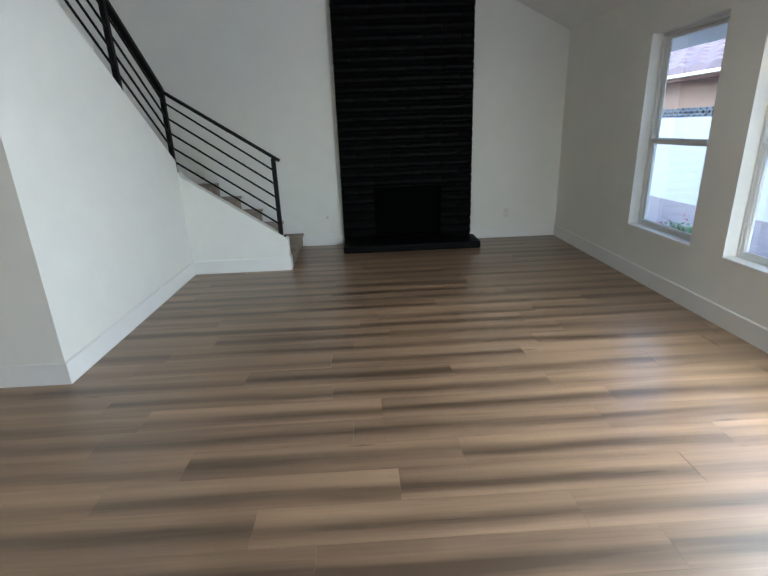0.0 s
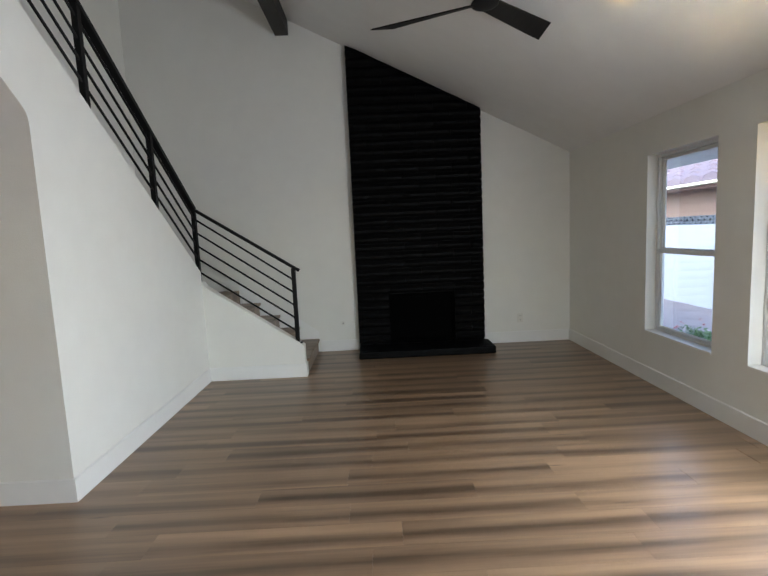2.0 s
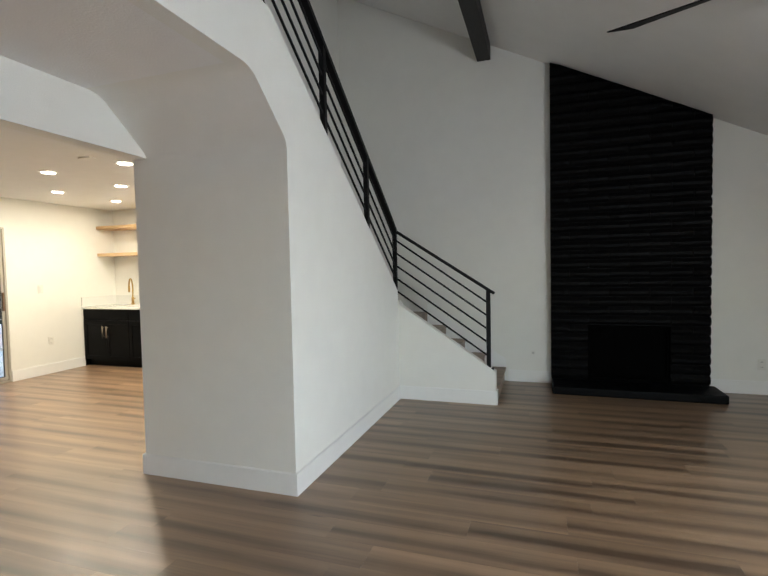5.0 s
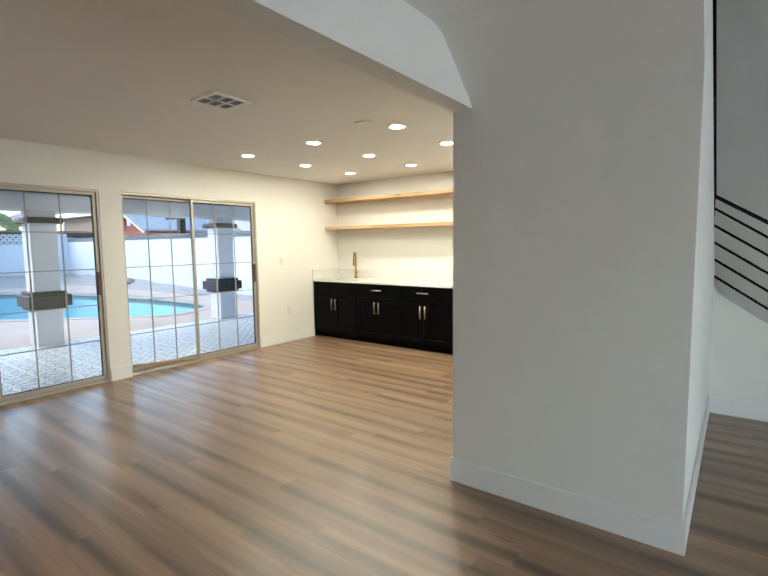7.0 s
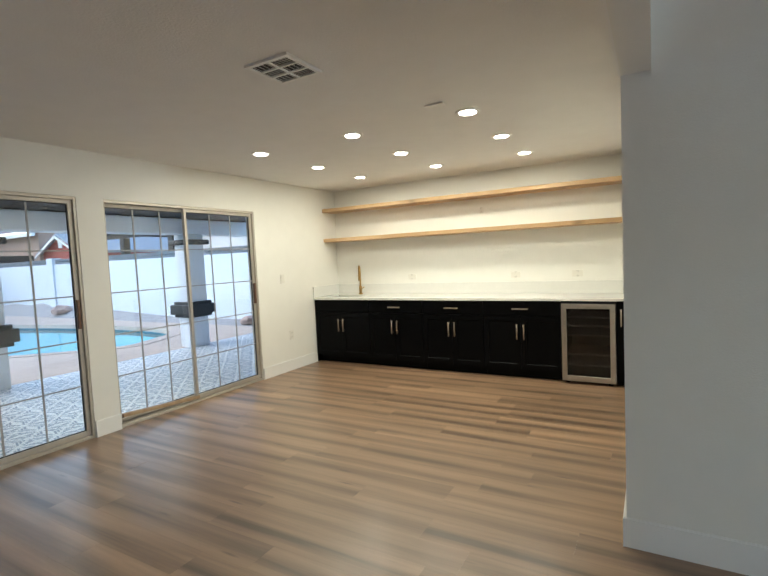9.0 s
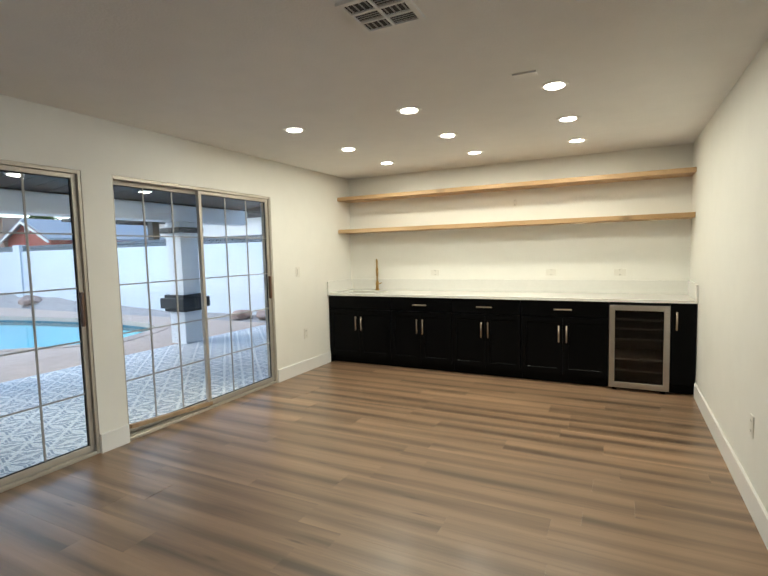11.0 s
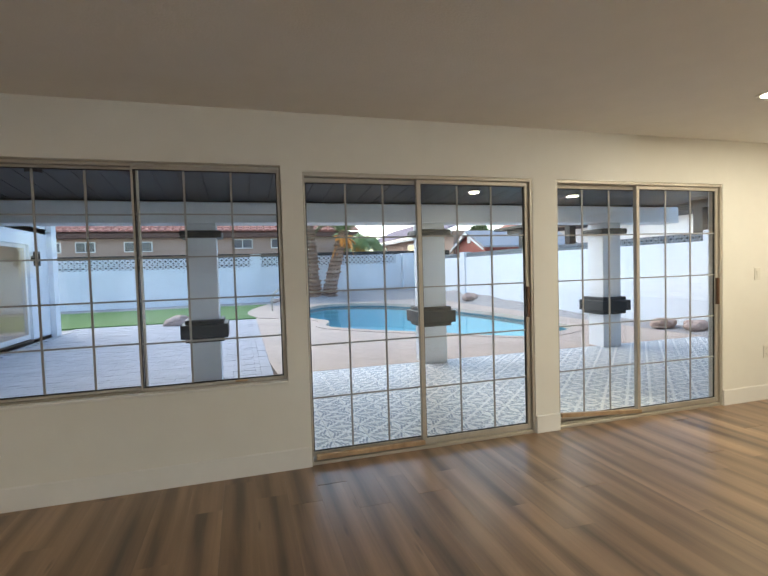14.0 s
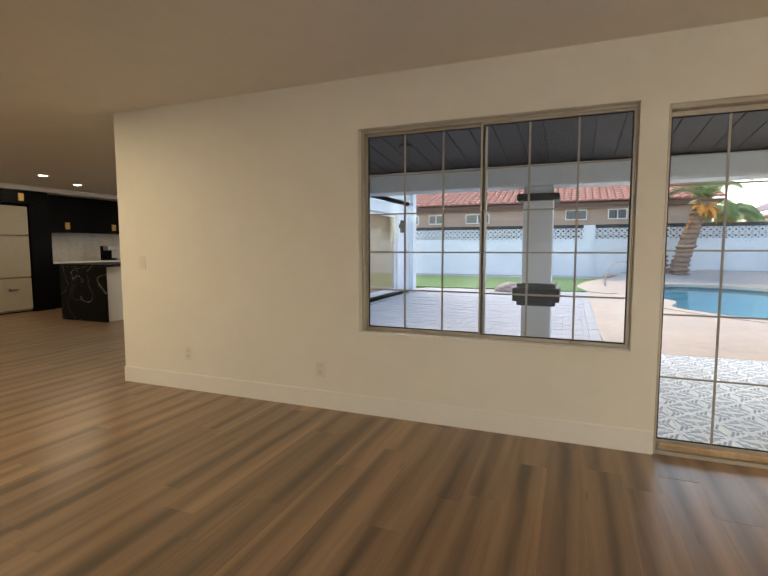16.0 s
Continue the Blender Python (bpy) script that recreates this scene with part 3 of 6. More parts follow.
part("firebox", boxes((FX0 + 0.001, FX1 - 0.001, BY - 0.012, BY - 0.003, HZ, FZ1 - 0.001), (FX0 + 0.001, FX0 + 0.008, CB, BY - 0.013, HZ, FZ1 - 0.001), (FX1 - 0.008, FX1 - 0.001, CB, BY - 0.013, HZ, FZ1 - 0.001), (FX0, FX1, CB, BY - 0.013, HZ - 0.01, HZ + 0.03)), M_SOOT, fp, "soot-black firebox")
screen = part("fire_screen", frame_bm(0, 0.012, 0, FX1 - FX0 - 0.02, 0, FZ1 - HZ - 0.05, 0.018, 0.018, 0.018), M_SOOT, fp, "black metal fire screen frame")
screen.matrix_local = fp.matrix_basis.inverted() @ pose(FX1 - 0.01, CB + 0.02, HZ + 0.034, 0, 0, 90)


# ---- stairs ----
st = thing("staircase", "grey-brown plank stairs turning up beside the wall", "staircase", (-3.1, 5.3, 0))
RISE, RUN = 0.165, 0.236


def step_bm(x0, x1, y0, y1, z0, z1, nose):
    bm = boxes((x0, x1, y0, y1, z0, z1 - 0.028))
    nx, ny = nose
    box(bm, x0 + min(nx, 0), x1 + max(nx, 0), y0 + min(ny, 0), y1 + max(ny, 0), z1 - 0.028, z1)
    return bm


for i in range(4):
    part("step", step_bm(-2.64 - RUN * (i + 1), -2.64 - RUN * i, 4.862, BY - 0.002, 0, RISE * (i + 1), (0.02, 0)), M_TREAD, st)
part("landing", boxes((EX + 0.102, -2.64 - RUN * 4, 4.862, BY - 0.002, 0, RISE * 5)), M_TREAD, st)
for i in range(10):
    z = RISE * (6 + i)
    part("step", step_bm(EX + 0.102, LX - 0.102, 4.858 - 0.23 * (i + 1), 4.858 - 0.23 * i, z - RISE - 0.1, z, (0, 0.0)), M_TREAD, st)
setting("upper_floor", boxes((EX + 0.102, LX - 0.102, SOUTH, 2.54, 2.62, 2.8)), M_UNDER, "upper hall floor behind the railing", "floor")
part("skirt_board", prism(bmesh.new(), [(-2.62, 0.0), (-2.62, 0.26), (-3.58, 0.93), (-3.58, 0.6), (-2.9, 0.0)], "y", BY - 0.0018, BY - 0.0002), M_TRIM, st)

rail = thing("stair_railing", "black steel stair railing with parallel rods", "railing", (-3.68, 4.8, 1.0))
RXP = LX - 0.04


def rail_z(y):
    return knee(y) + 0.672


posts = [4.80, 3.98, 3.13, 2.33]
for y in posts[1:]:
    part("post", boxes((RXP - 0.02, RXP + 0.02, y - 0.02, y + 0.02, knee(y) - 0.015, rail_z(y))), M_IRON, rail)
part("post", boxes((RXP - 0.02, RXP + 0.02, 4.79, 4.83, 1.0, rail_z(4.81))), M_IRON, rail)
part("post", boxes((-2.74, -2.70, 4.79, 4.83, 0.36, 1.135)), M_IRON, rail)
part("post_foot", bevelled(boxes((-2.77, -2.67, 4.775, 4.845, 0.345, 0.36)), 0.003, 1), M_IRON, rail)
part("handrail", bar(bmesh.new(), (RXP, 4.81, rail_z(4.81)), (RXP, 2.2, rail_z(2.2)), 0.05, 0.035), M_IRON, rail)
part("handrail", bar(bmesh.new(), (RXP, 4.81, rail_z(4.81)), (-2.66, 4.81, 1.11), 0.045, 0.028), M_IRON, rail)
part("handrail", bar(bmesh.new(), (RXP, 2.2, 3.53), (RXP, SOUTH + 0.02, 3.53), 0.05, 0.035), M_IRON, rail)
for k in range(5):
    f = 0.04 + k * 0.134
    part("rod", tube(bmesh.new(), (RXP, 4.81, knee(4.81) + f), (RXP, 2.2, knee(2.2) + f), 0.0095, 8), M_IRON, rail, smooth=True)
    part("rod", tube(bmesh.new(), (RXP, 4.81, rail_z(4.81) - 0.672 + f), (-2.72, 4.81, 1.11 - 0.672 + f), 0.0095, 8), M_IRON, rail, smooth=True)
    part("rod", tube(bmesh.new(), (RXP, 2.2, 2.9 + f), (RXP, SOUTH + 0.02, 2.9 + f), 0.0095, 8), M_IRON, rail, smooth=True)
for y in (1.0, -0.4, -1.8, -3.2):
    part("post", boxes((RXP - 0.02, RXP + 0.02, y - 0.02, y + 0.02, 2.855, 3.52)), M_IRON, rail)

setting("ceiling_beam", bevelled(boxes((-2.925, -2.768, SOUTH, BY - 0.001, 3.82, vault(-2.768) + 0.02)), 0.004, 1), M_BEAM, "black stained ceiling beam", "beam")


# ---- wet bar ----
CF, CTOP = 5.315, 0.862      # cabinet fronts, top of cabinets


def shaker(bm, x0, x1, z0, z1, y, t=0.02, rail=0.055):
    """A framed front facing -y with a recessed field."""
    box(bm, x0, x0 + rail, y, y + t, z0, z1)
    box(bm, x1 - rail, x1, y, y + t, z0, z1)
    box(bm, x0 + rail, x1 - rail, y, y + t, z1 - rail, z1)
    box(bm, x0 + rail, x1 - rail, y, y + t, z0, z0 + rail)
    box(bm, x0 + rail, x1 - rail, y + 0.009, y + t, z0 + rail, z1 - rail)
    for a, b, sgn in ((z0 + rail, z0 + rail + 0.008, 1), (z1 - rail, z1 - rail - 0.008, -1)):
        bm.faces.new([bm.verts.new(c) for c in ((x0 + rail, y + 0.0005, a), (x1 - rail, y + 0.0005, a), (x1 - rail, y + 0.0088, b), (x0 + rail, y + 0.0088, b))])
    return bm


def pull(parent, x, z, vertical, length=0.17):
    bm = bmesh.new()
    y = CF - 0.05
    if vertical:
        tube(bm, (x, y, z - length / 2), (x, y, z + length / 2), 0.008, 10)
        for s in (-1, 1):
            tube(bm, (x, y, z + s * (length / 2 - 0.02)), (x, CF - 0.02, z + s * (length / 2 - 0.02)), 0.005, 8)
    else:
        tube(bm, (x - length / 2, y, z), (x + length / 2, y, z), 0.008, 10)
        for s in (-1, 1):
            tube(bm, (x + s * (length / 2 - 0.02), y, z), (x + s * (length / 2 - 0.02), CF - 0.02, z), 0.005, 8)
    part("handle", bm, M_NICKEL, parent, "champagne metal bar pull", smooth=True)


def base_cabinet(x0, x1, handle_on_drawer, doors=2, label=""):
    c = thing("base_cabinet", label, "cabinet", ((x0 + x1) / 2, 5.6, 0), group="wet bar cabinets")
    part("body", boxes((x0 + 0.001, x1 - 0.001, CF + 0.001, NY - 0.002, 0.1, CTOP), (x0 + 0.001, x1 - 0.001, CF + 0.07, NY - 0.002, 0, 0.1)), M_CAB, c)
    if doors == 1:
        d = part("door", bevelled(boxes((x0 + 0.004, x1 - 0.004, CF - 0.02, CF, 0.106, CTOP - 0.004)), 0.002, 1), M_CAB, c)
        pull(d, x0 + 0.045, 0.70, True)
        return c
    dr = part("drawer", bevelled(boxes((x0 + 0.004, x1 - 0.004, CF - 0.02, CF, 0.70, CTOP - 0.004)), 0.002, 1), M_CAB, c)
    if handle_on_drawer:
        pull(dr, (x0 + x1) / 2, 0.775, False)
    xm = (x0 + x1) / 2
    for a, b, hx in ((x0 + 0.004, xm - 0.0015, xm - 0.037), (xm + 0.0015, x1 - 0.004, xm + 0.037)):
        d = part("door", shaker(bmesh.new(), a, b, 0.106, 0.694, CF - 0.02), M_CAB, c)
        pull(d, hx, 0.525, True)
    return c


base_cabinet(-8.77, -7.90, False, label="black shaker sink cabinet with champagne bar pulls")
base_cabinet(-7.90, -7.14, True, label="black shaker base cabinet with drawer and bar pulls")
base_cabinet(-7.14, -6.38, True, label="black shaker base cabinet with drawer and bar pulls")
base_cabinet(-6.38, -5.545, True, label="black shaker base cabinet with drawer beside the wine fridge")
base_cabinet(-5.025, EX - 0.002, False, doors=1, label="narrow black cabinet between wine fridge and wall")
fr = tagged(part("filler_panel", boxes((WX + 0.001, -8.771, CF, NY - 0.002, 0, CTOP)), M_CAB), "black filler strip beside the sink cabinet", "cabinet")

wf = thing("wine_fridge", "stainless framed wine fridge with dark glass and wire shelves", "wine fridge", (-5.285, 5.6, 0))
wx0, wx1, wz0, wz1 = -5.538, -5.03, 0.012, 0.835
part("body", boxes((wx0, wx0 + 0.02, CF, NY - 0.01, wz0, wz1), (wx1 - 0.02, wx1, CF, NY - 0.01, wz0, wz1), (wx0 + 0.02, wx1 - 0.02, CF, NY - 0.01, wz1 - 0.03, wz1), (wx0 + 0.02, wx1 - 0.02, CF, NY - 0.01, wz0, wz0 + 0.05), (wx0 + 0.02, wx1 - 0.02, NY - 0.05, NY - 0.01, wz0 + 0.05, wz1 - 0.03)), M_CAB, wf)
dbm = bevelled(boxes((wx0, wx0 + 0.05, CF - 0.045, CF - 0.003, wz0 + 0.02, wz1), (wx1 - 0.05, wx1, CF - 0.045, CF - 0.003, wz0 + 0.02, wz1), (wx0 + 0.05, wx1 - 0.05, CF - 0.045, CF - 0.003, wz1 - 0.05, wz1), (wx0 + 0.05, wx1 - 0.05, CF - 0.045, CF - 0.003, wz0 + 0.02, wz0 + 0.075)), 0.003, 1)
wd = part("door", dbm, M_STEEL, wf, "brushed stainless door frame")
gp = part("pane", boxes((wx0 + 0.05, wx1 - 0.05, CF - 0.03, CF - 0.022, wz0 + 0.075, wz1 - 0.05)), M_DARKGLASS, wd, "dark tinted glass")
gp.visible_shadow = False
for k, z in enumerate((0.19, 0.30, 0.50, 0.60, 0.69)):
    part("shelf", bevelled(boxes((wx0 + 0.03, wx1 - 0.03, CF + 0.02, NY - 0.06, z, z + 0.008), (wx0 + 0.03, wx1 - 0.03, CF + 0.005, CF + 0.02, z - 0.006, z + 0.012)), 0.002, 1), M_FRIDGESHELF, wf)
for x in (wx0 + 0.05, wx1 - 0.05):
    part("foot", boxes((x - 0.02, x + 0.02, CF + 0.01, CF + 0.05, 0, wz0)), M_CAB, wf)

ct = thing("countertop", "white quartz countertop with low backsplash and sink cutout", "countertop", (-6.8, 5.6, 0.88))
SX0, SX1, SY0, SY1 = -8.66, -8.12, 5.42, 5.72
cy0, cz0, cz1 = CF - 0.035, CTOP + 0.001, 0.892
part("slab", bevelled(boxes((WX + 0.001, SX0, cy0, NY - 0.001, cz0, cz1), (SX1, EX - 0.001, cy0, NY - 0.001, cz0, cz1), (SX0, SX1, cy0, SY0, cz0, cz1), (SX0, SX1, SY1, NY - 0.001, cz0, cz1)), 0.0012, 1), M_QUARTZ, ct)
part("backsplash", bevelled(boxes((WX + 0.02, EX - 0.02, NY - 0.02, NY - 0.001, cz1 + 0.0005, 1.035)), 0.002, 1), M_QUARTZ, ct)
part("side_splash", bevelled(boxes((WX + 0.0008, WX + 0.02, cy0 + 0.003, NY - 0.001, cz1 + 0.0005, 1.035)), 0.002, 1), M_QUARTZ, ct)
part("side_splash", bevelled(boxes((EX - 0.02, EX - 0.0008, cy0 + 0.003, NY - 0.001, cz1 + 0.0005, 1.035)), 0.002, 1), M_QUARTZ, ct)
sk = thing("sink", "small undermount stainless steel bar sink", "sink", (-8.39, 5.57, 0.86))
sb = 0.72
part("basin", boxes((SX0 - 0.01, SX0, SY0, SY1, sb, cz0 - 0.001), (SX1, SX1 + 0.01, SY0, SY1, sb, cz0 - 0.001), (SX0 - 0.01, SX1 + 0.01, SY0 - 0.01, SY0, sb, cz0 - 0.001), (SX0 - 0.01, SX1 + 0.01, SY1, SY1 + 0.01, sb, cz0 - 0.001), (SX0 - 0.01, SX1 + 0.01, SY0 - 0.01, SY1 + 0.01, sb - 0.01, sb)), M_STEEL, sk)
bm = bmesh.new()
bmesh.ops.create_cone(bm, cap_ends=True, segments=20, radius1=0.04, radius2=0.035, depth=0.006, matrix=Matrix.Translation((-8.39, 5.57, sb + 0.004)))
part("drain", bm, M_NICKEL, sk)


def swept(points, radius, n=10):
    """A round tube along a smooth line."""
    c = bpy.data.curves.new("sweep", "CURVE")
    c.dimensions, c.bevel_depth, c.bevel_resolution, c.resolution_u = "3D", radius, 3, 8
    s = c.splines.new("BEZIER")
    s.bezier_points.add(len(points) - 1)
    for b, p in zip(s.bezier_points, points):
        b.co, b.handle_left_type, b.handle_right_type = p, "AUTO", "AUTO"
    ob = bpy.data.objects.new("sweep", c)
    me = bpy.data.meshes.new_from_object(ob)
    bpy.data.objects.remove(ob)
    bpy.data.curves.remove(c)
    bm = bmesh.new()
    bm.from_mesh(me)
    bpy.data.meshes.remove(me)
    return bm


fx, fy = -8.33, 5.80
fa = thing("faucet", "tall brushed gold gooseneck faucet", "faucet", (fx, fy, cz1))
bm = bmesh.new()
tube(bm, (fx, fy, cz1 + 0.0005), (fx, fy, cz1 + 0.02), 0.028, 20)
tube(bm, (fx, fy, cz1 + 0.02), (fx, fy, cz1 + 0.12), 0.02, 16)
part("base", bm, M_BRASS, fa, smooth=True)
part("neck", swept([(fx, fy, cz1 + 0.11), (fx, fy, cz1 + 0.33), (fx + 0.03, fy - 0.06, cz1 + 0.405), (fx + 0.06, fy - 0.115, cz1 + 0.34), (fx + 0.062, fy - 0.12, cz1 + 0.28)], 0.0115), M_BRASS, fa, smooth=True)
part("spout", tube(bmesh.new(), (fx + 0.062, fy - 0.12, cz1 + 0.3), (fx + 0.062, fy - 0.12, cz1 + 0.2), 0.016, 14), M_BRASS, fa, smooth=True)
part("lever", tube(bmesh.new(), (fx + 0.018, fy, cz1 + 0.08), (fx + 0.075, fy - 0.02, cz1 + 0.105), 0.007, 10), M_BRASS, fa, smooth=True)

for z0, z1, lab in ((2.075, 2.122, "long thick raw oak floating shelf, upper"), (1.655, 1.702, "long thick raw oak floating shelf with knots, lower")):
    s = tagged(part("floating_shelf", bevelled(boxes((-2.0, 2.0, -0.155, 0.155, -0.0235, 0.0235)), 0.003, 1), M_OAK), lab, "shelf", "floating shelves")
    s.matrix_basis = Matrix.Translation(((WX + EX) / 2, NY - 0.157, (z0 + z1) / 2)) @ Matrix.Diagonal(((EX - WX - 0.004) / 4.0, 1, 1, 1))


# added area lamp stands in for daylight at unseen window_4, brightening the stair wall
fill_lamp = bpy.data.lights.new("window_fill", "AREA")
fill_lamp.shape, fill_lamp.size, fill_lamp.size_y, fill_lamp.energy, fill_lamp.color = "RECTANGLE", 0.34, 1.5, 19.0, (0.85, 0.93, 1.0)
new("window_fill", fill_lamp).matrix_basis = look((RX + 0.05, 1.575, 1.24), (-3.6, 2.7, -0.3))

# unseen spot lamp added in the side yard; lights the sloping ceiling through window_3
patch_spot = bpy.data.lights.new("ceiling_patch_spot", "SPOT")
patch_spot.energy, patch_spot.color, patch_spot.spot_size, patch_spot.spot_blend, patch_spot.shadow_soft_size = 230.0, (1.0, 0.66, 0.22), radians(8), 0.3, 0.02
new("ceiling_patch_spot", patch_spot).matrix_basis = look((2.9, 2.42, 0.0), (-0.62, 2.72, 2.94))

# ---- recessed lamps, vent, plates ----
def downlight(x, y, z, power=POWER, label="lit round recessed ceiling light with white trim", color=(1.0, 0.93, 0.77)):
    d = thing("ceiling_light", label, "ceiling light", (x, y, z), group="recessed ceiling lights")
    bm = bmesh.new()
    bmesh.ops.create_cone(bm, cap_ends=True, segments=32, radius1=0.082, radius2=0.09, depth=0.008, matrix=Matrix.Translation((x, y, z - 0.0045)))
    part("trim_ring", bm, M_TRIM, d)
    bm = bmesh.new()
    bmesh.ops.create_cone(bm, cap_ends=True, segments=32, radius1=0.058, radius2=0.06, depth=0.004, matrix=Matrix.Translation((x, y, z - 0.0105)))
    part("lens", bm, M_LED, d, "glowing warm white lens")
    lamp = bpy.data.lights.new("downlight", "AREA")
    lamp.shape, lamp.size, lamp.energy, lamp.color = "DISK", 0.13, power, color
    lo = new("downlight", lamp)
    lo.matrix_basis = look((x, y, z - 0.016), (x, y, 0))
    lo.parent = d
    lo.matrix_parent_inverse = d.matrix_basis.inverted()
    return d


for x in (-5.825, -6.80, -7.80):
    for y in (3.405, 4.25, 5.09):
        downlight(x, y, CEIL)
# the last two kitchen lamps are extra ones, added out of view
for x, y in ((-10.9, -8.01), (-11.9, -8.6), (-9.6, -8.4), (-11.3, -6.4)):
    downlight(x, y, CEIL, power=1.8, label="lit round recessed kitchen ceiling light")

# unseen warm lamps, added to brighten the west wall from behind the walk
for x, y, p in ((-5.8, -3.3, 1.0 * FAMILY), (-7.3, -4.1, 1.4 * FAMILY), (-7.2, -6.0, 0.6 * FAMILY)):
    downlight(x, y, CEIL, power=p, label="unseen lit recessed ceiling light added behind the walk", color=(1.0, 0.88, 0.66))
# two lamps out of sight, added as fill for the living room
for x, y in ((-0.25, 0.2), (-0.25, -1.3)):
    downlight(x, y, vault(x) - 0.05, power=LIVING, label="unseen lit recessed light added to brighten the living room", color=(1.0, 0.97, 0.92))

# unseen plug box, added to close off stray light behind the stairwell
setting("stairwell_light_plug", boxes((EX - 0.3, EX + 0.2, BY + 0.21, BY + 0.4, 2.45, 6.2)), M_WALL, "unseen plug added behind the stairwell corner against stray light", "wall")

# ---- ceiling fan ----
FXC, FYC, FZC = -1.135, 2.94, 2.80
fan = thing("ceiling_fan", "three-blade black ceiling fan on a brass rod", "ceiling fan", (FXC, FYC, vault(FXC)))
bm = bmesh.new()
tube(bm, (FXC, FYC, FZC + 0.16), (FXC, FYC, vault(FXC) - 0.02), 0.011, 12)
part("rod", bm, M_FANBRASS, fan, "thin champagne down rod", smooth=True)
bm = bmesh.new()
bmesh.ops.create_cone(bm, cap_ends=True, segments=24, radius1=0.045, radius2=0.065, depth=0.05, matrix=Matrix.Translation((FXC, FYC, vault(FXC) - 0.01)))
part("canopy", bm, M_IRON, fan, "black ceiling canopy")
bm = bmesh.new()
bmesh.ops.create_cone(bm, cap_ends=True, segments=28, radius1=0.072, radius2=0.038, depth=0.14, matrix=Matrix.Translation((FXC, FYC, FZC + 0.085)))
part("motor_housing", bm, M_FANBRASS, fan, "tapered champagne motor cup", smooth=False)
bm = bmesh.new()
bmesh.ops.create_uvsphere(bm, u_segments=24, v_segments=12, radius=0.085, matrix=Matrix.Translation((FXC, FYC, FZC)) @ Matrix.Diagonal((1, 1, 0.32, 1)))
part("hub", bm, M_IRON, fan, smooth=True)
for ang in (153, 40.5, 277):
    bm = bmesh.new()
    rows = []
    for i in range(9):
        t = i / 8
        r = 0.03 + 0.66 * t
        wdt = 0.1 + 0.055 * t
        tilt = -radians(20 - 6 * t)
        row = []
        for sd, dz in ((-0.5, 0), (0.5, 0), (0.5, 0.008), (-0.5, 0.008)):
            row.append(bm.verts.new((r + (0.1 * sd if i == 8 else 0), sd * wdt * math.cos(tilt), sd * wdt * math.sin(tilt) + dz)))
        rows.append(row)
    for i in range(8):
        for k in range(4):
            bm.faces.new((rows[i][k], rows[i][(k + 1) % 4], rows[i + 1][(k + 1) % 4], rows[i + 1][k]))
    bm.faces.new(rows[0][::-1])
    bm.faces.new(rows[-1])
    bmesh.ops.transform(bm, matrix=pose(FXC, FYC, FZC, 0, 0, ang), verts=bm.verts[:])
    bmesh.ops.recalc_face_normals(bm, faces=bm.faces[:])
    part("blade", bm, M_IRON, fan, "black tapered fan blade")

# ---- ceiling vent and small plates ----
vt = thing("ceiling_vent", "white square ceiling register with six louvred fields", "ceiling vent", (-6.347, 2.082, CEIL))
vx0, vx1, vy0, vy1 = -6.487, -6.207, 1.942, 2.222
# dark sheet and greyed slats carry the register's shade in their colour
part("backing", boxes((vx0 + 0.012, vx1 - 0.012, vy0 + 0.012, vy1 - 0.012, CEIL - 0.006, CEIL - 0.001)), M_VENTDARK, vt, "dark sheet for the shade behind the louvres")
xm1 = (vx0 + vx1) / 2
ycut = [vy0 + 0.02 + (vy1 - vy0 - 0.04) * k / 3 for k in range(4)]
bm = boxes((vx0, vx1, vy0, vy0 + 0.022, CEIL - 0.014, CEIL - 0.0005), (vx0, vx1, vy1 - 0.022, vy1, CEIL - 0.014, CEIL - 0.0005), (vx0, vx0 + 0.022, vy0 + 0.022, vy1 - 0.022, CEIL - 0.014, CEIL - 0.0005), (vx1 - 0.022, vx1, vy0 + 0.022, vy1 - 0.022, CEIL - 0.014, CEIL - 0.0005), (xm1 - 0.006, xm1 + 0.006, vy0 + 0.022, vy1 - 0.022, CEIL - 0.014, CEIL - 0.004))
for yc in ycut[1:3]:
    box(bm, vx0 + 0.022, vx1 - 0.022, yc - 0.006, yc + 0.006, CEIL - 0.0142, CEIL - 0.0042)
part("frame", bm, M_TRIM, vt)
for cell_x in ((vx0 + 0.024, xm1 - 0.008), (xm1 + 0.008, vx1 - 0.024)):
    for k in range(3):
        a, b = ycut[k] + 0.008, ycut[k + 1] - 0.008
        for j in range(4):
            if (k + (cell_x[0] < xm1 - 0.1)) % 2:
                x = cell_x[0] + (cell_x[1] - cell_x[0]) * (j + 0.5) / 4
                sl = bar(bmesh.new(), (x, a, CEIL - 0.009), (x, b, CEIL - 0.009), 0.007, 0.0015)
            else:
                y = a + (b - a) * (j + 0.5) / 4
                sl = bar(bmesh.new(), (cell_x[0], y, CEIL - 0.009), (cell_x[1], y, CEIL - 0.009), 0.006, 0.0015)
            part("slat", sl, M_SLAT, vt)


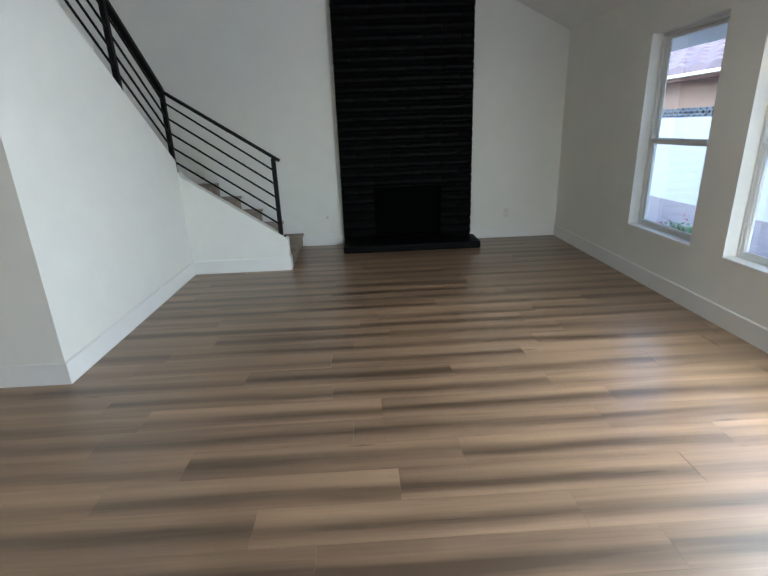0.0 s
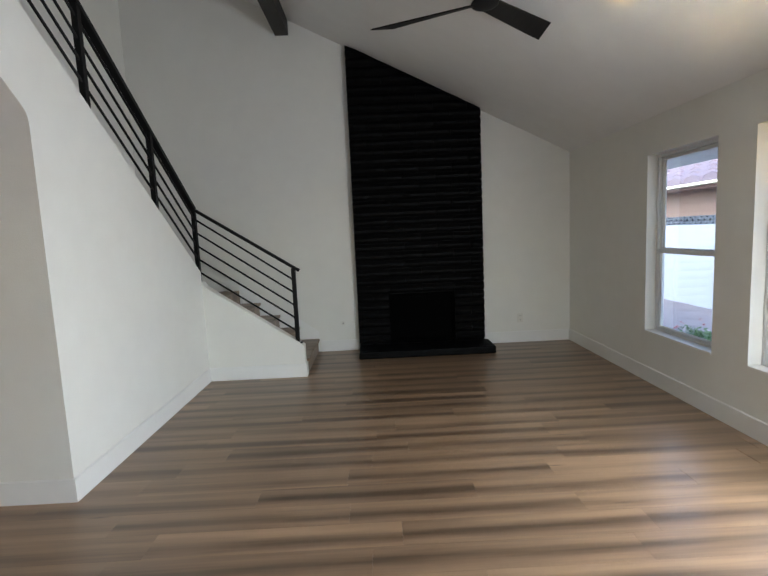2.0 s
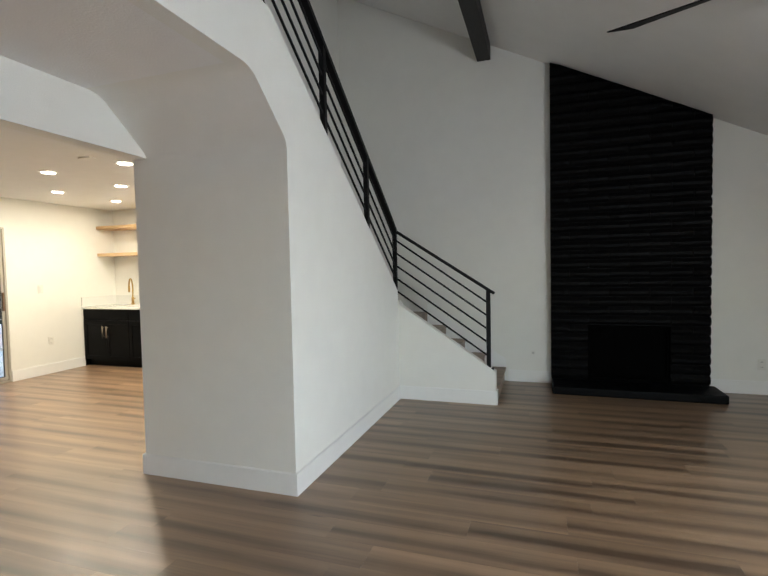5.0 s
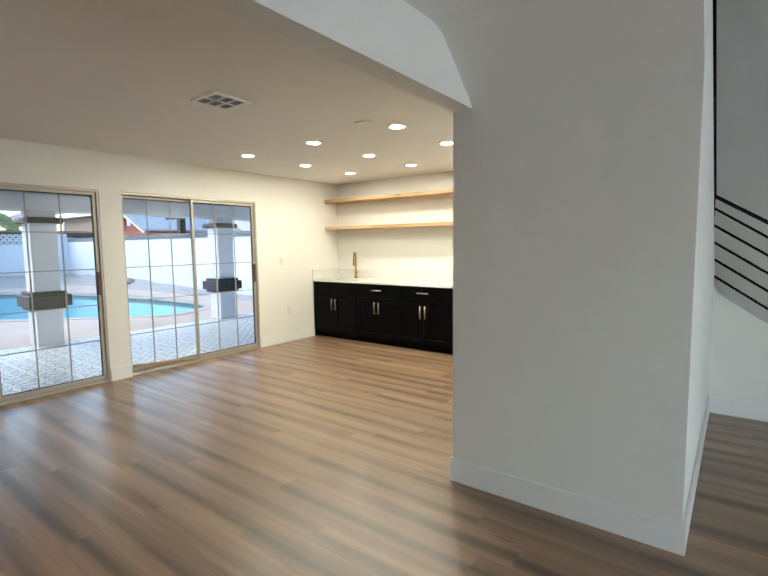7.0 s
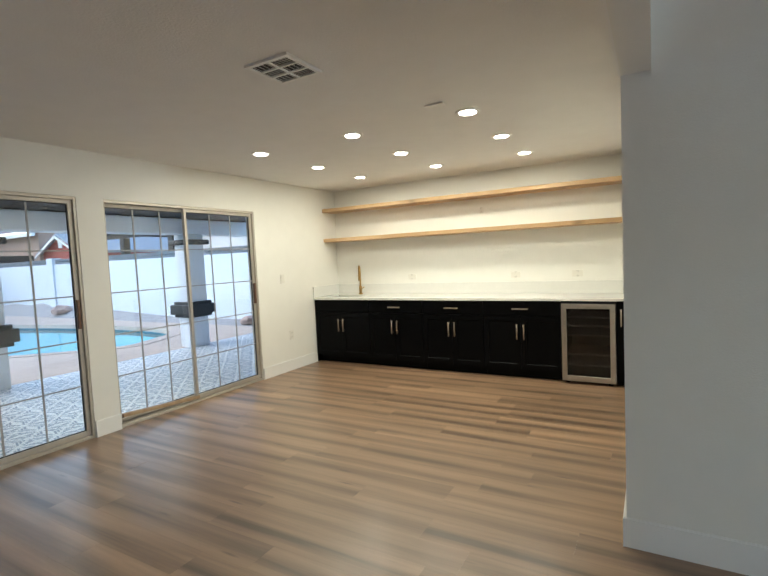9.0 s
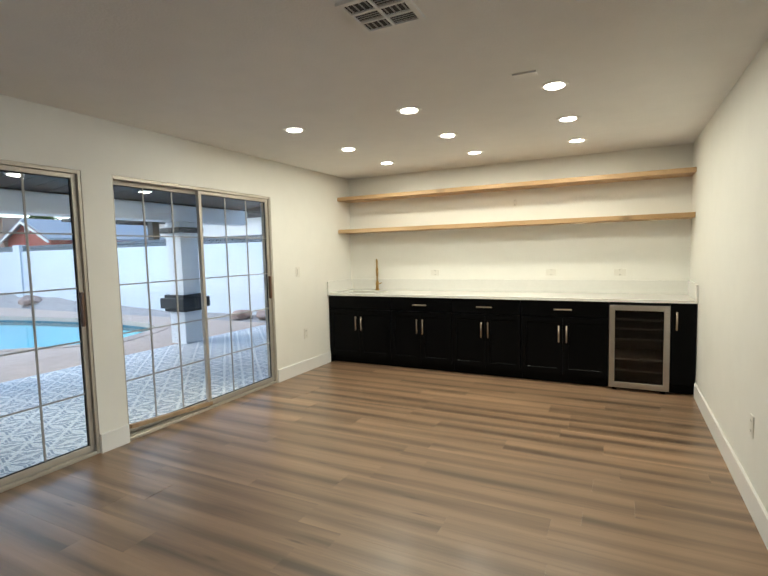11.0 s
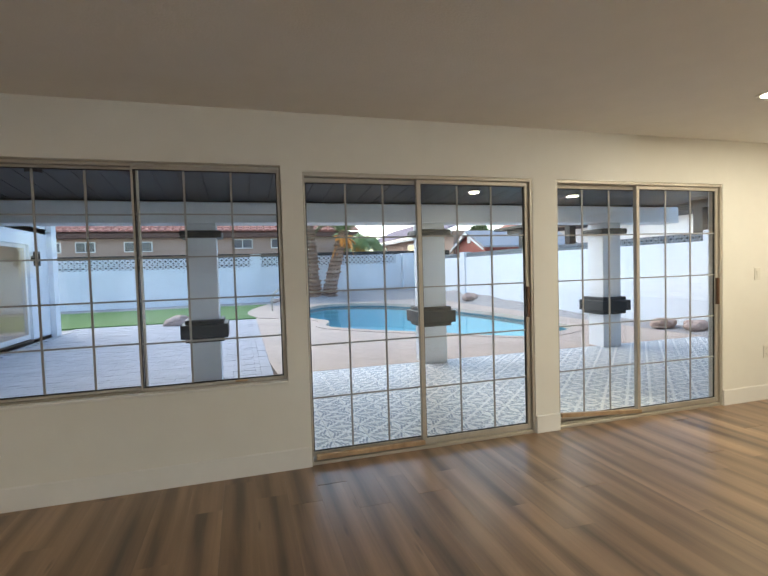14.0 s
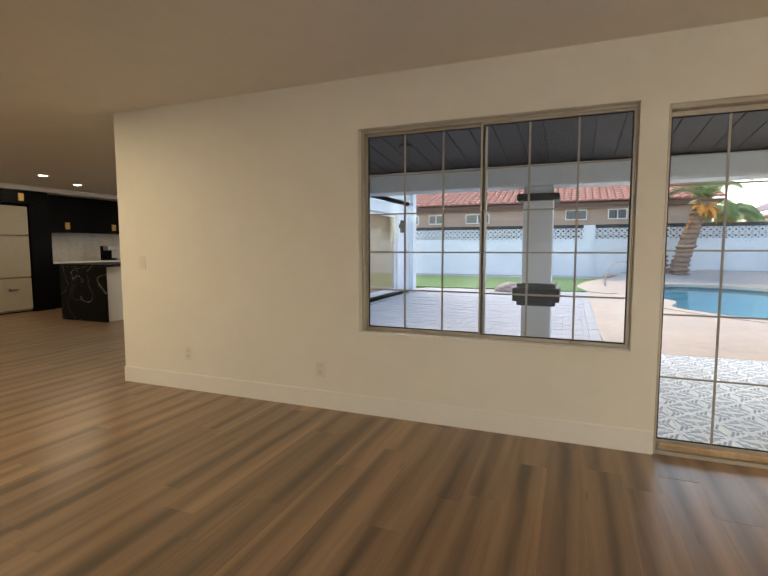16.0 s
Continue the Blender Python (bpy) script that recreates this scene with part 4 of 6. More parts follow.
def plate(name, label, category, centre, normal, wdt=0.072, hgt=0.115, sockets=True):
    """A wall plate with its slots; normal is the way it faces."""
    p = thing(name, label, category, centre, group=name + "s")
    turn = {"+x": 90, "-x": -90, "-y": 0, "+y": 180}[normal]
    m = Matrix.Translation(centre) @ pose(0, 0, 0, 0, 0, turn)
    bm = bevelled(boxes((-wdt / 2, wdt / 2, -0.006, -0.0003, -hgt / 2, hgt / 2)), 0.002, 2)
    bmesh.ops.transform(bm, matrix=m, verts=bm.verts[:])
    part("cover", bm, M_PLATE, p)
    if sockets:
        for z in (-0.026, 0.026):
            bm = bevelled(boxes((-0.017, 0.017, -0.0078, -0.0062, z - 0.014, z + 0.014)), 0.0006, 1)
            bmesh.ops.transform(bm, matrix=m, verts=bm.verts[:])
            s = part("socket", bm, M_PLATE, p)
            bm = boxes((-0.008, -0.005, -0.0083, -0.0079, z - 0.004, z + 0.006), (0.005, 0.008, -0.0083, -0.0079, z - 0.004, z + 0.006))
            bmesh.ops.transform(bm, matrix=m, verts=bm.verts[:])
            part("slots", bm, M_SLOT, s)
    else:
        bm = bevelled(boxes((-0.016, 0.016, -0.011, -0.0062, -0.033, 0.033)), 0.001, 1)
        bmesh.ops.transform(bm, matrix=m, verts=bm.verts[:])
        part("rocker", bm, M_PLATE, p)
    return p


plate("wall_outlet", "white wall outlet low on the cream wall", "outlet", (WX, -1.725, 0.30), "+x")
plate("wall_outlet", "white wall outlet low on the cream wall", "outlet", (WX, -3.01, 0.315), "+x")
plate("wall_outlet", "white wall outlet between door and wet bar", "outlet", (WX, 4.80, 0.455), "+x")
plate("light_switch", "white rocker switch beside the sliding door", "light switch", (WX, 4.685, 1.19), "+x", sockets=False)
plate("light_switch", "white rocker switch near the wall end", "light switch", (WX, -3.50, 1.09), "+x", sockets=False)
plate("wall_outlet", "white wall outlet on the wall beside the wet bar", "outlet", (EX, 3.27, 0.44), "-x")
for x in (-7.55, -6.15, -5.45):
    plate("wall_outlet", "white outlet above the quartz backsplash", "outlet", (x, NY, 1.12), "-y", 0.115, 0.072)
plate("wall_outlet", "white outlet under the upper shelf", "outlet", (-6.55, NY, 1.93), "-y", 0.05, 0.06)
plate("wall_outlet", "white wall outlet near the fireplace", "outlet", (-0.06, BY, 0.31), "-y")
gk = thing("gas_key_valve", "small round chrome gas valve plate beside the fireplace", "valve plate", (-2.31, BY, 0.35))
bm = tube(bmesh.new(), (-2.31, BY - 0.0004, 0.35), (-2.31, BY - 0.006, 0.35), 0.025, 20)
part("plate", bm, M_PLATE, gk)
part("key_hole", tube(bmesh.new(), (-2.31, BY - 0.0062, 0.35), (-2.31, BY - 0.012, 0.35), 0.009, 12), M_STEEL, gk)
det = thing("ceiling_cover_plate", "small white rectangular cover plate on the ceiling", "cover plate", (-5.95, 3.12, CEIL))
part("plate", bevelled(boxes((-6.02, -5.885, 3.09, 3.155, CEIL - 0.012, CEIL - 0.0003)), 0.003, 2), M_TRIM, det)

# ---- kitchen seen past the wall end ----
KF = -9.6
kmar = mat("grey_marble_tile", (0.66, 0.62, 0.57), 0.35, var=0.2, scale=4)
M_GREIGE = mat("greige_appliance_panel", (0.36, 0.32, 0.26), 0.4, var=0.05, scale=2)
fg = thing("refrigerator", "pale greige built-in refrigerator with drawer below", "refrigerator", (-11.3, -9.9, 0))
part("body", boxes((-11.6, -10.75, KY0 + 0.002, KF - 0.03, 0.02, 2.0)), M_GREIGE, fg)
part("upper_door", bevelled(boxes((-11.59, -10.76, KF - 0.028, KF + 0.02, 1.455, 1.985)), 0.006, 1), M_GREIGE, fg)
part("middle_door", bevelled(boxes((-11.59, -10.76, KF - 0.028, KF + 0.02, 0.665, 1.44)), 0.006, 1), M_GREIGE, fg)
fdr = part("drawer", bevelled(boxes((-11.59, -10.76, KF - 0.028, KF + 0.02, 0.06, 0.648)), 0.006, 1), M_GREIGE, fg)
part("handle", bevelled(boxes((-11.35, -11.18, KF + 0.02, KF + 0.05, 0.44, 0.465)), 0.004, 1), M_STEEL, fdr)
part("foot", boxes((-11.56, -10.8, KY0 + 0.05, KF - 0.08, 0, 0.02)), M_CAB, fg)
tagged(part("tall_side_panel", boxes((-12., -11.61, KY0 + 0.002, KF + 0.04, 0, 2.03)), M_CAB), "tall black cabinet beside the refrigerator", "cabinet")


def wall_cabinet(x0, x1, z0, z1, y, label, handle_z):
    c = thing("wall_cabinet", label, "cabinet", ((x0 + x1) / 2, KY0, z0), group="kitchen wall cabinets")
    part("body", boxes((x0 + 0.002, x1 - 0.002, KY0 + 0.002, y - 0.021, z0, z1)), M_CAB, c)
    bm = boxes((x0 + 0.004, x1 - 0.004, y - 0.02, y, z0 + 0.002, z1 - 0.002))
    d = part("door", bevelled(bm, 0.003, 1), M_CAB, c)
    part("handle", bevelled(boxes(((x0 + x1) / 2 - 0.05, (x0 + x1) / 2 + 0.05, y, y + 0.02, handle_z, handle_z + 0.14)), 0.003, 1), M_BRASS, d, "square gold pull")


wall_cabinet(-12., -11., 2.045, 2.30, KF, "black cabinet over the refrigerator with gold pull", 2.1)
wall_cabinet(-11., -10., 2.045, 2.30, KF, "black cabinet over the refrigerator with gold pull", 2.1)
wall_cabinet(-13.1, -12.02, 1.545, 2.30, KF - 0.3, "black kitchen wall cabinet with gold pull", 1.61)
wall_cabinet(-14.2, -13.1, 1.545, 2.30, KF - 0.3, "black kitchen wall cabinet with gold pull", 1.61)
setting("crown", boxes((-15, -9, KY0 + 0.001, KF + 0.03, 2.305, CEIL - 0.001)), M_TRIM, "white crown above the cabinets", "trim")
kb = thing("kitchen_counter", "black kitchen base cabinets with white counter", "counter", (-13.3, -9.9, 0))
part("body", boxes((-15, -12.01, KY0 + 0.002, KF, 0, 0.9)), M_CAB, kb)
part("slab", bevelled(boxes((-15, -12.01, KY0 + 0.002, KF + 0.03, 0.901, 0.94)), 0.003, 1), M_QUARTZ, kb, "white counter slab")
ksp = thing("kitchen_backsplash", "grey marbled tile backsplash behind the counter", "backsplash", (-13.4, KY0, 0.9), kind="structure")
for i in range(8):
    for j in range(3):
        x = -15 + 0.36 * i + (0.18 if j % 2 else 0)
        part("tile", boxes((x + 0.002, min(x + 0.358, -12.012), KY0 + 0.001, KY0 + 0.01, 0.942 + 0.2 * j, 1.138 + 0.2 * j)), kmar, ksp)
for x in (-12.4, -13.1):
    plate("kitchen_outlet", "white outlet on the marbled backsplash", "outlet", (x, KY0 + 0.01, 1.27), "+y")
cm = thing("coffee_maker", "small black coffee maker on the white counter", "coffee maker", (-13.45, -9.85, 0.9))
part("base", bevelled(boxes((-13.56, -13.34, -9.98, -9.72, 0.9405, 0.98)), 0.008, 1), M_CAB, cm)
part("tower", bevelled(boxes((-13.56, -13.34, -9.98, -9.88, 0.98, 1.26)), 0.008, 1), M_CAB, cm)
part("head", bevelled(boxes((-13.56, -13.34, -9.88, -9.72, 1.16, 1.26)), 0.008, 1), M_STEEL, cm)


def veined():
    m = mat("black_veined_stone", (0.008, 0.008, 0.009), 0.35, var=0.2, spec=0.12)
    nt = m.node_tree
    bs = nt.nodes["Principled BSDF"]
    tc = nt.nodes.new("ShaderNodeTexCoord")
    wv = nt.nodes.new("ShaderNodeTexNoise")
    wv.inputs["Scale"].default_value, wv.inputs["Detail"].default_value, wv.inputs["Distortion"].default_value = 1.7, 2.5, 1.2
    nt.links.new(tc.outputs["Object"], wv.inputs["Vector"])
    sub = nt.nodes.new("ShaderNodeMath")
    sub.operation = "SUBTRACT"
    sub.inputs[1].default_value = 0.5
    ab = nt.nodes.new("ShaderNodeMath")
    ab.operation = "ABSOLUTE"
    rg = nt.nodes.new("ShaderNodeMapRange")
    rg.inputs["From Min"].default_value, rg.inputs["From Max"].default_value = 0.001, 0.005
    rg.inputs["To Min"].default_value, rg.inputs["To Max"].default_value = 1.0, 0.0
    mx = nt.nodes.new("ShaderNodeMix")
    mx.data_type = "RGBA"
    mx.inputs[6].default_value, mx.inputs[7].default_value = (0.006, 0.006, 0.007, 1), (0.3, 0.29, 0.28, 1)
    nt.links.new(wv.outputs[0], sub.inputs[0])
    nt.links.new(sub.outputs[0], ab.inputs[0])
    nt.links.new(ab.outputs[0], rg.inputs["Value"])
    nt.links.new(rg.outputs[0], mx.inputs[0])
    nt.links.new(mx.outputs[2], bs.inputs["Base Color"])
    return m


M_STONE = veined()
isl = thing("kitchen_island", "kitchen island with black veined stone waterfall end", "island", (-12, -7.4, 0))
part("waterfall_end", bevelled(boxes((-11.16, -11.12, -8.08, -7.0, 0, 0.905)), 0.002, 1), M_STONE, isl, "black stone with white veins")
part("top", bevelled(boxes((-13.4, -11.12, -8.08, -7.0, 0.906, 0.945)), 0.002, 1), M_STONE, isl, "black stone with white veins")
part("body", boxes((-13.4, -11.161, -8.03, -7.05, 0, 0.905)), M_VINYL, isl, "white island body")

# ---- back yard ----
GZ = -0.08
POOL = [(-13.7, 5.9), (-13.75, 5.2), (-15.0, 4.0), (-16.3, 2.75), (-17.4, 2.1), (-18.6, 2.35), (-20.0, 1.95), (-22.8, 2.2), (-24.7, 3.5), (-23.6, 5.6), (-20.5, 6.8), (-16.8, 7.35), (-14.5, 7.1)]


def smooth_loop(pts, steps):
    out, n = [], len(pts)
    for i in range(n):
        p0, p1, p2, p3 = (Vector(pts[(i + k - 1) % n]) for k in range(4))
        for s in range(steps):
            t = s / steps
            out.append(0.5 * (2 * p1 + (p2 - p0) * t + (2 * p0 - 5 * p1 + 4 * p2 - p3) * t * t + (3 * p1 - p0 - 3 * p2 + p3) * t ** 3))
    return out


loop = smooth_loop(POOL, 6)
HOLE = (-25.6, -12.2, 0.45, 8.2)
pc = Vector((-18.8, 4.6))


def to_rect(p):
    d = p - pc
    k = min(((HOLE[1] if d.x > 0 else HOLE[0]) - pc.x) / d.x if abs(d.x) > 1e-6 else 1e9, ((HOLE[3] if d.y > 0 else HOLE[2]) - pc.y) / d.y if abs(d.y) > 1e-6 else 1e9)
    return pc + d * k


bm = bmesh.new()
box(bm, -400, HOLE[0], -400, 400, -0.6, -0.12)
box(bm, HOLE[1], 400, -400, 400, -0.6, -0.12)
box(bm, HOLE[0], HOLE[1], -400, HOLE[2], -0.6, -0.12)
box(bm, HOLE[0], HOLE[1], HOLE[3], 400, -0.6, -0.12)
bmesh.ops.remove_doubles(bm, verts=bm.verts[:], dist=1e-4)
setting("ground", bm, M_GRAVEL, "grey gravel ground of the yard", "ground")

bm = bmesh.new()
ring = []
for p in loop:
    q = to_rect(p)
    e = p + (q - p).normalized() * 0.3
    ring.append([bm.verts.new((p.x, p.y, -0.17)), bm.verts.new((p.x, p.y, GZ + 0.012)), bm.verts.new((e.x, e.y, GZ + 0.012)), bm.verts.new((e.x, e.y, GZ)), bm.verts.new((q.x, q.y, GZ)), bm.verts.new((q.x, q.y, -0.3))])
n = len(ring)
for i in range(n):
    a, b = ring[i], ring[(i + 1) % n]
    for k in range(5):
        bm.faces.new((a[k], a[k + 1], b[k + 1], b[k]))
for c in ((HOLE[0], HOLE[2]), (HOLE[1], HOLE[2]), (HOLE[1], HOLE[3]), (HOLE[0], HOLE[3])):
    near = sorted(ring, key=lambda r: (r[4].co.xy - Vector(c)).length)[:2]
    v = bm.verts.new((c[0], c[1], GZ))
    if (near[0][4].co.xy - Vector(c)).length > 1e-4:
        bm.faces.new((v, near[0][4], near[1][4]))
bmesh.ops.recalc_face_normals(bm, faces=bm.faces[:])
setting("pool_deck", bm, M_DECK, "tan concrete pool deck around the water", "deck")

bm = bmesh.new()
top = [bm.verts.new((p.x, p.y, -0.30)) for p in loop]
low = [bm.verts.new((pc.x + (p.x - pc.x) * 0.96, pc.y + (p.y - pc.y) * 0.96, -1.0)) for p in loop]
for i in range(n):
    bm.faces.new((top[i], low[i], low[(i + 1) % n], top[(i + 1) % n]))
bmesh.ops.triangulate(bm, faces=[bm.faces.new(low)])
pool = thing("swimming_pool", "kidney-shaped swimming pool with pale blue plaster", "pool", (pc.x, pc.y, -1.0))
part("basin", bm, M_POOL, pool)
bm = bmesh.new()
top = [bm.verts.new((p.x, p.y, -0.17)) for p in loop]
low = [bm.verts.new((p.x, p.y, -0.30)) for p in loop]
for i in range(n):
    bm.faces.new((top[i], low[i], low[(i + 1) % n], top[(i + 1) % n]))
part("waterline_tile", bm, M_POOLTILE, pool, "dark teal waterline tiles")
bm = bmesh.new()
vs = [bm.verts.new((p.x, p.y, -0.2)) for p in loop]
bm.faces.new(vs)
bm.normal_update()
bmesh.ops.triangulate(bm, faces=bm.faces[:])
bm.normal_update()
if sum(f.normal.z for f in bm.faces) < 0:
    bmesh.ops.reverse_faces(bm, faces=bm.faces[:])
wtr = part("water", bm, M_WATER, pool, "clear turquoise water")
wtr.visible_shadow = False

bm = bmesh.new()
NX, NYB = 84, 38
grid = {}
for i in range(NX + 1):
    for j in range(NYB + 1):
        gx, gy = -29.0 + 16.8 * i / NX, 1.4 + 7.6 * j / NYB
        rise = max(0.0, min(1.0, max((-25.6 - gx) / 2.6, (gy - 8.2) / 0.8)))
        high = (0.4 if gx < -23 else max(0.08, 0.4 + (-23 - gx) * 0.05)) * min(1.0, max(0.0, (gy - 1.4) / 1.2))
        grid[i, j] = bm.verts.new((gx, gy, -0.125 + rise * high * (0.9 + 0.2 * noise.noise((gx, gy, 0)))))
for i in range(NX):
    for j in range(NYB):
        gx, gy = -29.0 + 16.8 * (i + 1) / NX, 1.4 + 7.6 * j / NYB
        if gx < -25.4 or gy > 7.9:
            bm.faces.new((grid[i, j], grid[i + 1, j], grid[i + 1, j + 1], grid[i, j + 1]))
bmesh.ops.delete(bm, geom=[v for v in bm.verts if not v.link_faces], context="VERTS")
setting("gravel_bank", bm, M_GRAVEL, "pale gravel bed banked up against the yard walls", "gravel bed")

setting("lawn", boxes((-26.6, -20.6, -7.5, 1.2, -0.2, -0.07)), M_TURF, "strip of bright green artificial turf", "lawn")
bm = bmesh.new()
apron = smooth_loop([(-26.55, 1.25), (-25.1, 0.68), (-23.7, 0.36), (-22.4, 0.22), (-21.3, 0.36), (-20.4, 0.6), (-20.35, 1.25), (-23.4, 1.27)], 5)
low, high = ([bm.verts.new((p.x, p.y, z)) for p in apron] for z in (-0.15, -0.062))
bm.faces.new(high)
for i in range(len(apron)):
    j = (i + 1) % len(apron)
    bm.faces.new((low[i], low[j], high[j], high[i]))
bmesh.ops.recalc_face_normals(bm, faces=bm.faces[:])
setting("deck_apron", bm, M_DECK, "rounded tan concrete apron running into the lawn", "deck")


def pierced_row(bm, axis, at, u0, u1, z0, z1, t, cell):
    """A row of decorative pierced blocks: rails with crossing bars and open gaps."""
    h = (z1 - z0)
    r = h * 0.09
    def put(ua, ub, za, zb):
        box(bm, *((at, at + t, ua, ub, za, zb) if axis == "x" else (ua, ub, at, at + t, za, zb)))
    put(u0, u1, z0, z0 + r)
    put(u0, u1, z1 - r, z1)
    k = int((u1 - u0) / cell)
    for i in range(k):
        a = u0 + (u1 - u0) * i / k
        b = u0 + (u1 - u0) * (i + 1) / k
        m = (a + b) / 2
        zm = (z0 + z1) / 2
        w = cell * 0.11
        for sa, sb in (((a, z0 + r), (m, z1 - r)), ((m, z1 - r), (b, z0 + r)), ((a, z1 - r), (m, z0 + r)), ((m, z0 + r), (b, z1 - r))):
            pts = [(sa[0] - w, sa[1]), (sa[0] + w, sa[1]), (sb[0] + w, sb[1]), (sb[0] - w, sb[1])]
            lo = [bm.verts.new((at, u, z) if axis == "x" else (u, at, z)) for u, z in pts]
            hi = [bm.verts.new((at + t, u, z) if axis == "x" else (u, at + t, z)) for u, z in pts]
            bm.faces.new(lo)
            bm.faces.new(hi[::-1])
            for j in range(4):
                bm.faces.new((lo[j], lo[(j + 1) % 4], hi[(j + 1) % 4], hi[j]))
    return bm


yw = thing("yard_wall_west", "white stucco yard wall topped with pierced blocks", "yard wall", (-29, -2, 0), kind="structure")
part("wall", boxes((-29.2, -29.0, -20, 7.8, -0.3, 1.57), (-29.2, -29.0, 7.801, 8.1, -0.3, 2.06), (-29.2, -28.75, 8.101, 9.0, -0.3, 2.1)), M_STUCCO, yw)
part("pierced_blocks", pierced_row(pierced_row(bmesh.new(), "x", -29.15, -20, 7.8, 1.57, 1.81, 0.1, 0.44), "x", -29.15, -20, 7.8, 1.811, 2.06, 0.1, 0.44), M_STUCCO, yw, "white pierced decorative blocks")
part("pilaster", boxes((-29.25, -28.95, 0.5, 0.98, -0.3, 2.2)), M_STUCCO, yw)
yn = thing("yard_wall_north", "white stucco yard wall topped with dark pierced blocks", "yard wall", (-18, 9, 0), kind="structure")
part("wall", boxes((-29.0, 2.0, 9.0, 9.2, -0.3, 1.70)), M_STUCCO, yn)
part("pierced_blocks", pierced_row(bmesh.new(), "y", 9.05, -29, 2, 1.70, 1.88, 0.1, 0.26), M_GREYBLOCK, yn, "grey pierced decorative blocks")
for x in (-29.0, -23.6, -12.6):
    part("pilaster", boxes((x - 0.2, x + 0.2, 8.95, 9.25, -0.3, 1.92)), M_STUCCO, yn)
yv = thing("back_fence", "dark slat fence behind the yard wall", "fence", (-30, -2, 0), kind="structure")
part("panel", boxes((-30.1, -30.0, -20, 12, 0, 2.26)), M_CHAR, yv)

# patio cover
setting("paver_bed", boxes((-20.6, WX - 0.156, -4.42, 0.459, -0.4, GZ - 0.018)), M_PAVER, "sand bed and joints under the pavers", "patio")
setting("patio_slab", boxes((-12.19, WX - 0.126, 0.46, 8.2, -0.4, GZ - 0.022)), M_CONC, "concrete patio slab", "patio")
setting("house_outer_wall", boxes((WX - 0.155, WX - 0.126, WEND + 0.14, 0.49, -0.3, 0.59), (WX - 0.155, WX - 0.126, 4.275, 8.4, -0.3, 2.9), (WX - 0.155, WX - 0.126, 2.29, 2.505, -0.3, 2.9), (WX - 0.155, WX - 0.126, 0.36, 0.49, 0.59, 2.9), (WX - 0.155, WX - 0.126, WEND + 0.14, -1.415, 0.59, 2.9), (WX - 0.155, WX - 0.126, -1.415, 0.36, 2.05, 2.9), (WX - 0.155, WX - 0.126, 0.49, 2.29, 2.02, 2.9), (WX - 0.155, WX - 0.126, 2.505, 4.275, 2.02, 2.9)), M_STUCCO, "white stucco outside of the house", "wall")
pcv = thing("patio_cover", "patio roof with charcoal plank ceiling and white beam", "patio cover", (-10.6, 1.5, 2.3), kind="structure")
PR0, PR1, PY0, PY1 = -12.4, WX - 0.156, -4.35, 7.3


def patio_z(x):
    return 2.27 + (x + 12.05) * 0.10


k = 0
y = PY0
while y < PY1 - 0.01:
    bm = bmesh.new()
    prism(bm, [(-12.02, patio_z(-12.02)), (PR1, patio_z(PR1)), (PR1, patio_z(PR1) + 0.02), (-12.02, patio_z(-12.02) + 0.02)], "y", y + 0.004, min(y + 0.236, PY1))
    part("plank", bm, M_PATIOCEIL, pcv)
    y += 0.24
bm = bmesh.new()
prism(bm, [(PR0, patio_z(PR0) + 0.03), (PR1, patio_z(PR1) + 0.03), (PR1, patio_z(PR1) + 0.15), (PR0, patio_z(PR0) + 0.15)], "y", PY0, PY1)
part("roof", bm, M_CHAR, pcv)
part("beam", bevelled(boxes((-12.38, -12.03, PY0, PY1 + 0.15, 1.985, 2.262)), 0.02, 2), M_STUCCO, pcv, "white stucco beam")


def column(y, x=-12.2):
    c = thing("patio_column", "square white stucco column with charcoal collar box", "column", (x, y, GZ), group="patio columns", kind="structure")
    part("shaft", bevelled(boxes((x - 0.18, x + 0.18, y - 0.18, y + 0.18, -0.2, 1.984)), 0.012, 2), M_STUCCO, c)
    part("cap_band", bevelled(boxes((x - 0.255, x + 0.255, y - 0.255, y + 0.255, 1.80, 1.89)), 0.02, 2), M_CHAR, c, "thin charcoal band")
    bx = part("collar_box", bevelled(boxes((x - 0.235, x + 0.235, y - 0.235, y + 0.235, 0.47, 0.755)), 0.008, 1), M_CHAR, c, "charcoal wooden collar")
    part("collar_rim", bevelled(boxes((x - 0.285, x + 0.285, y - 0.285, y + 0.285, 0.525, 0.70)), 0.008, 1), M_CHAR, bx)


for y in (-0.39, 2.80, 6.0):
    column(y)
for x, y in ((-11.3, 3.1), (-11.4, 4.75)):
    downlight(x, y, patio_z(x - 0.09) - 0.002, power=0.6, label="lit round recessed patio light")

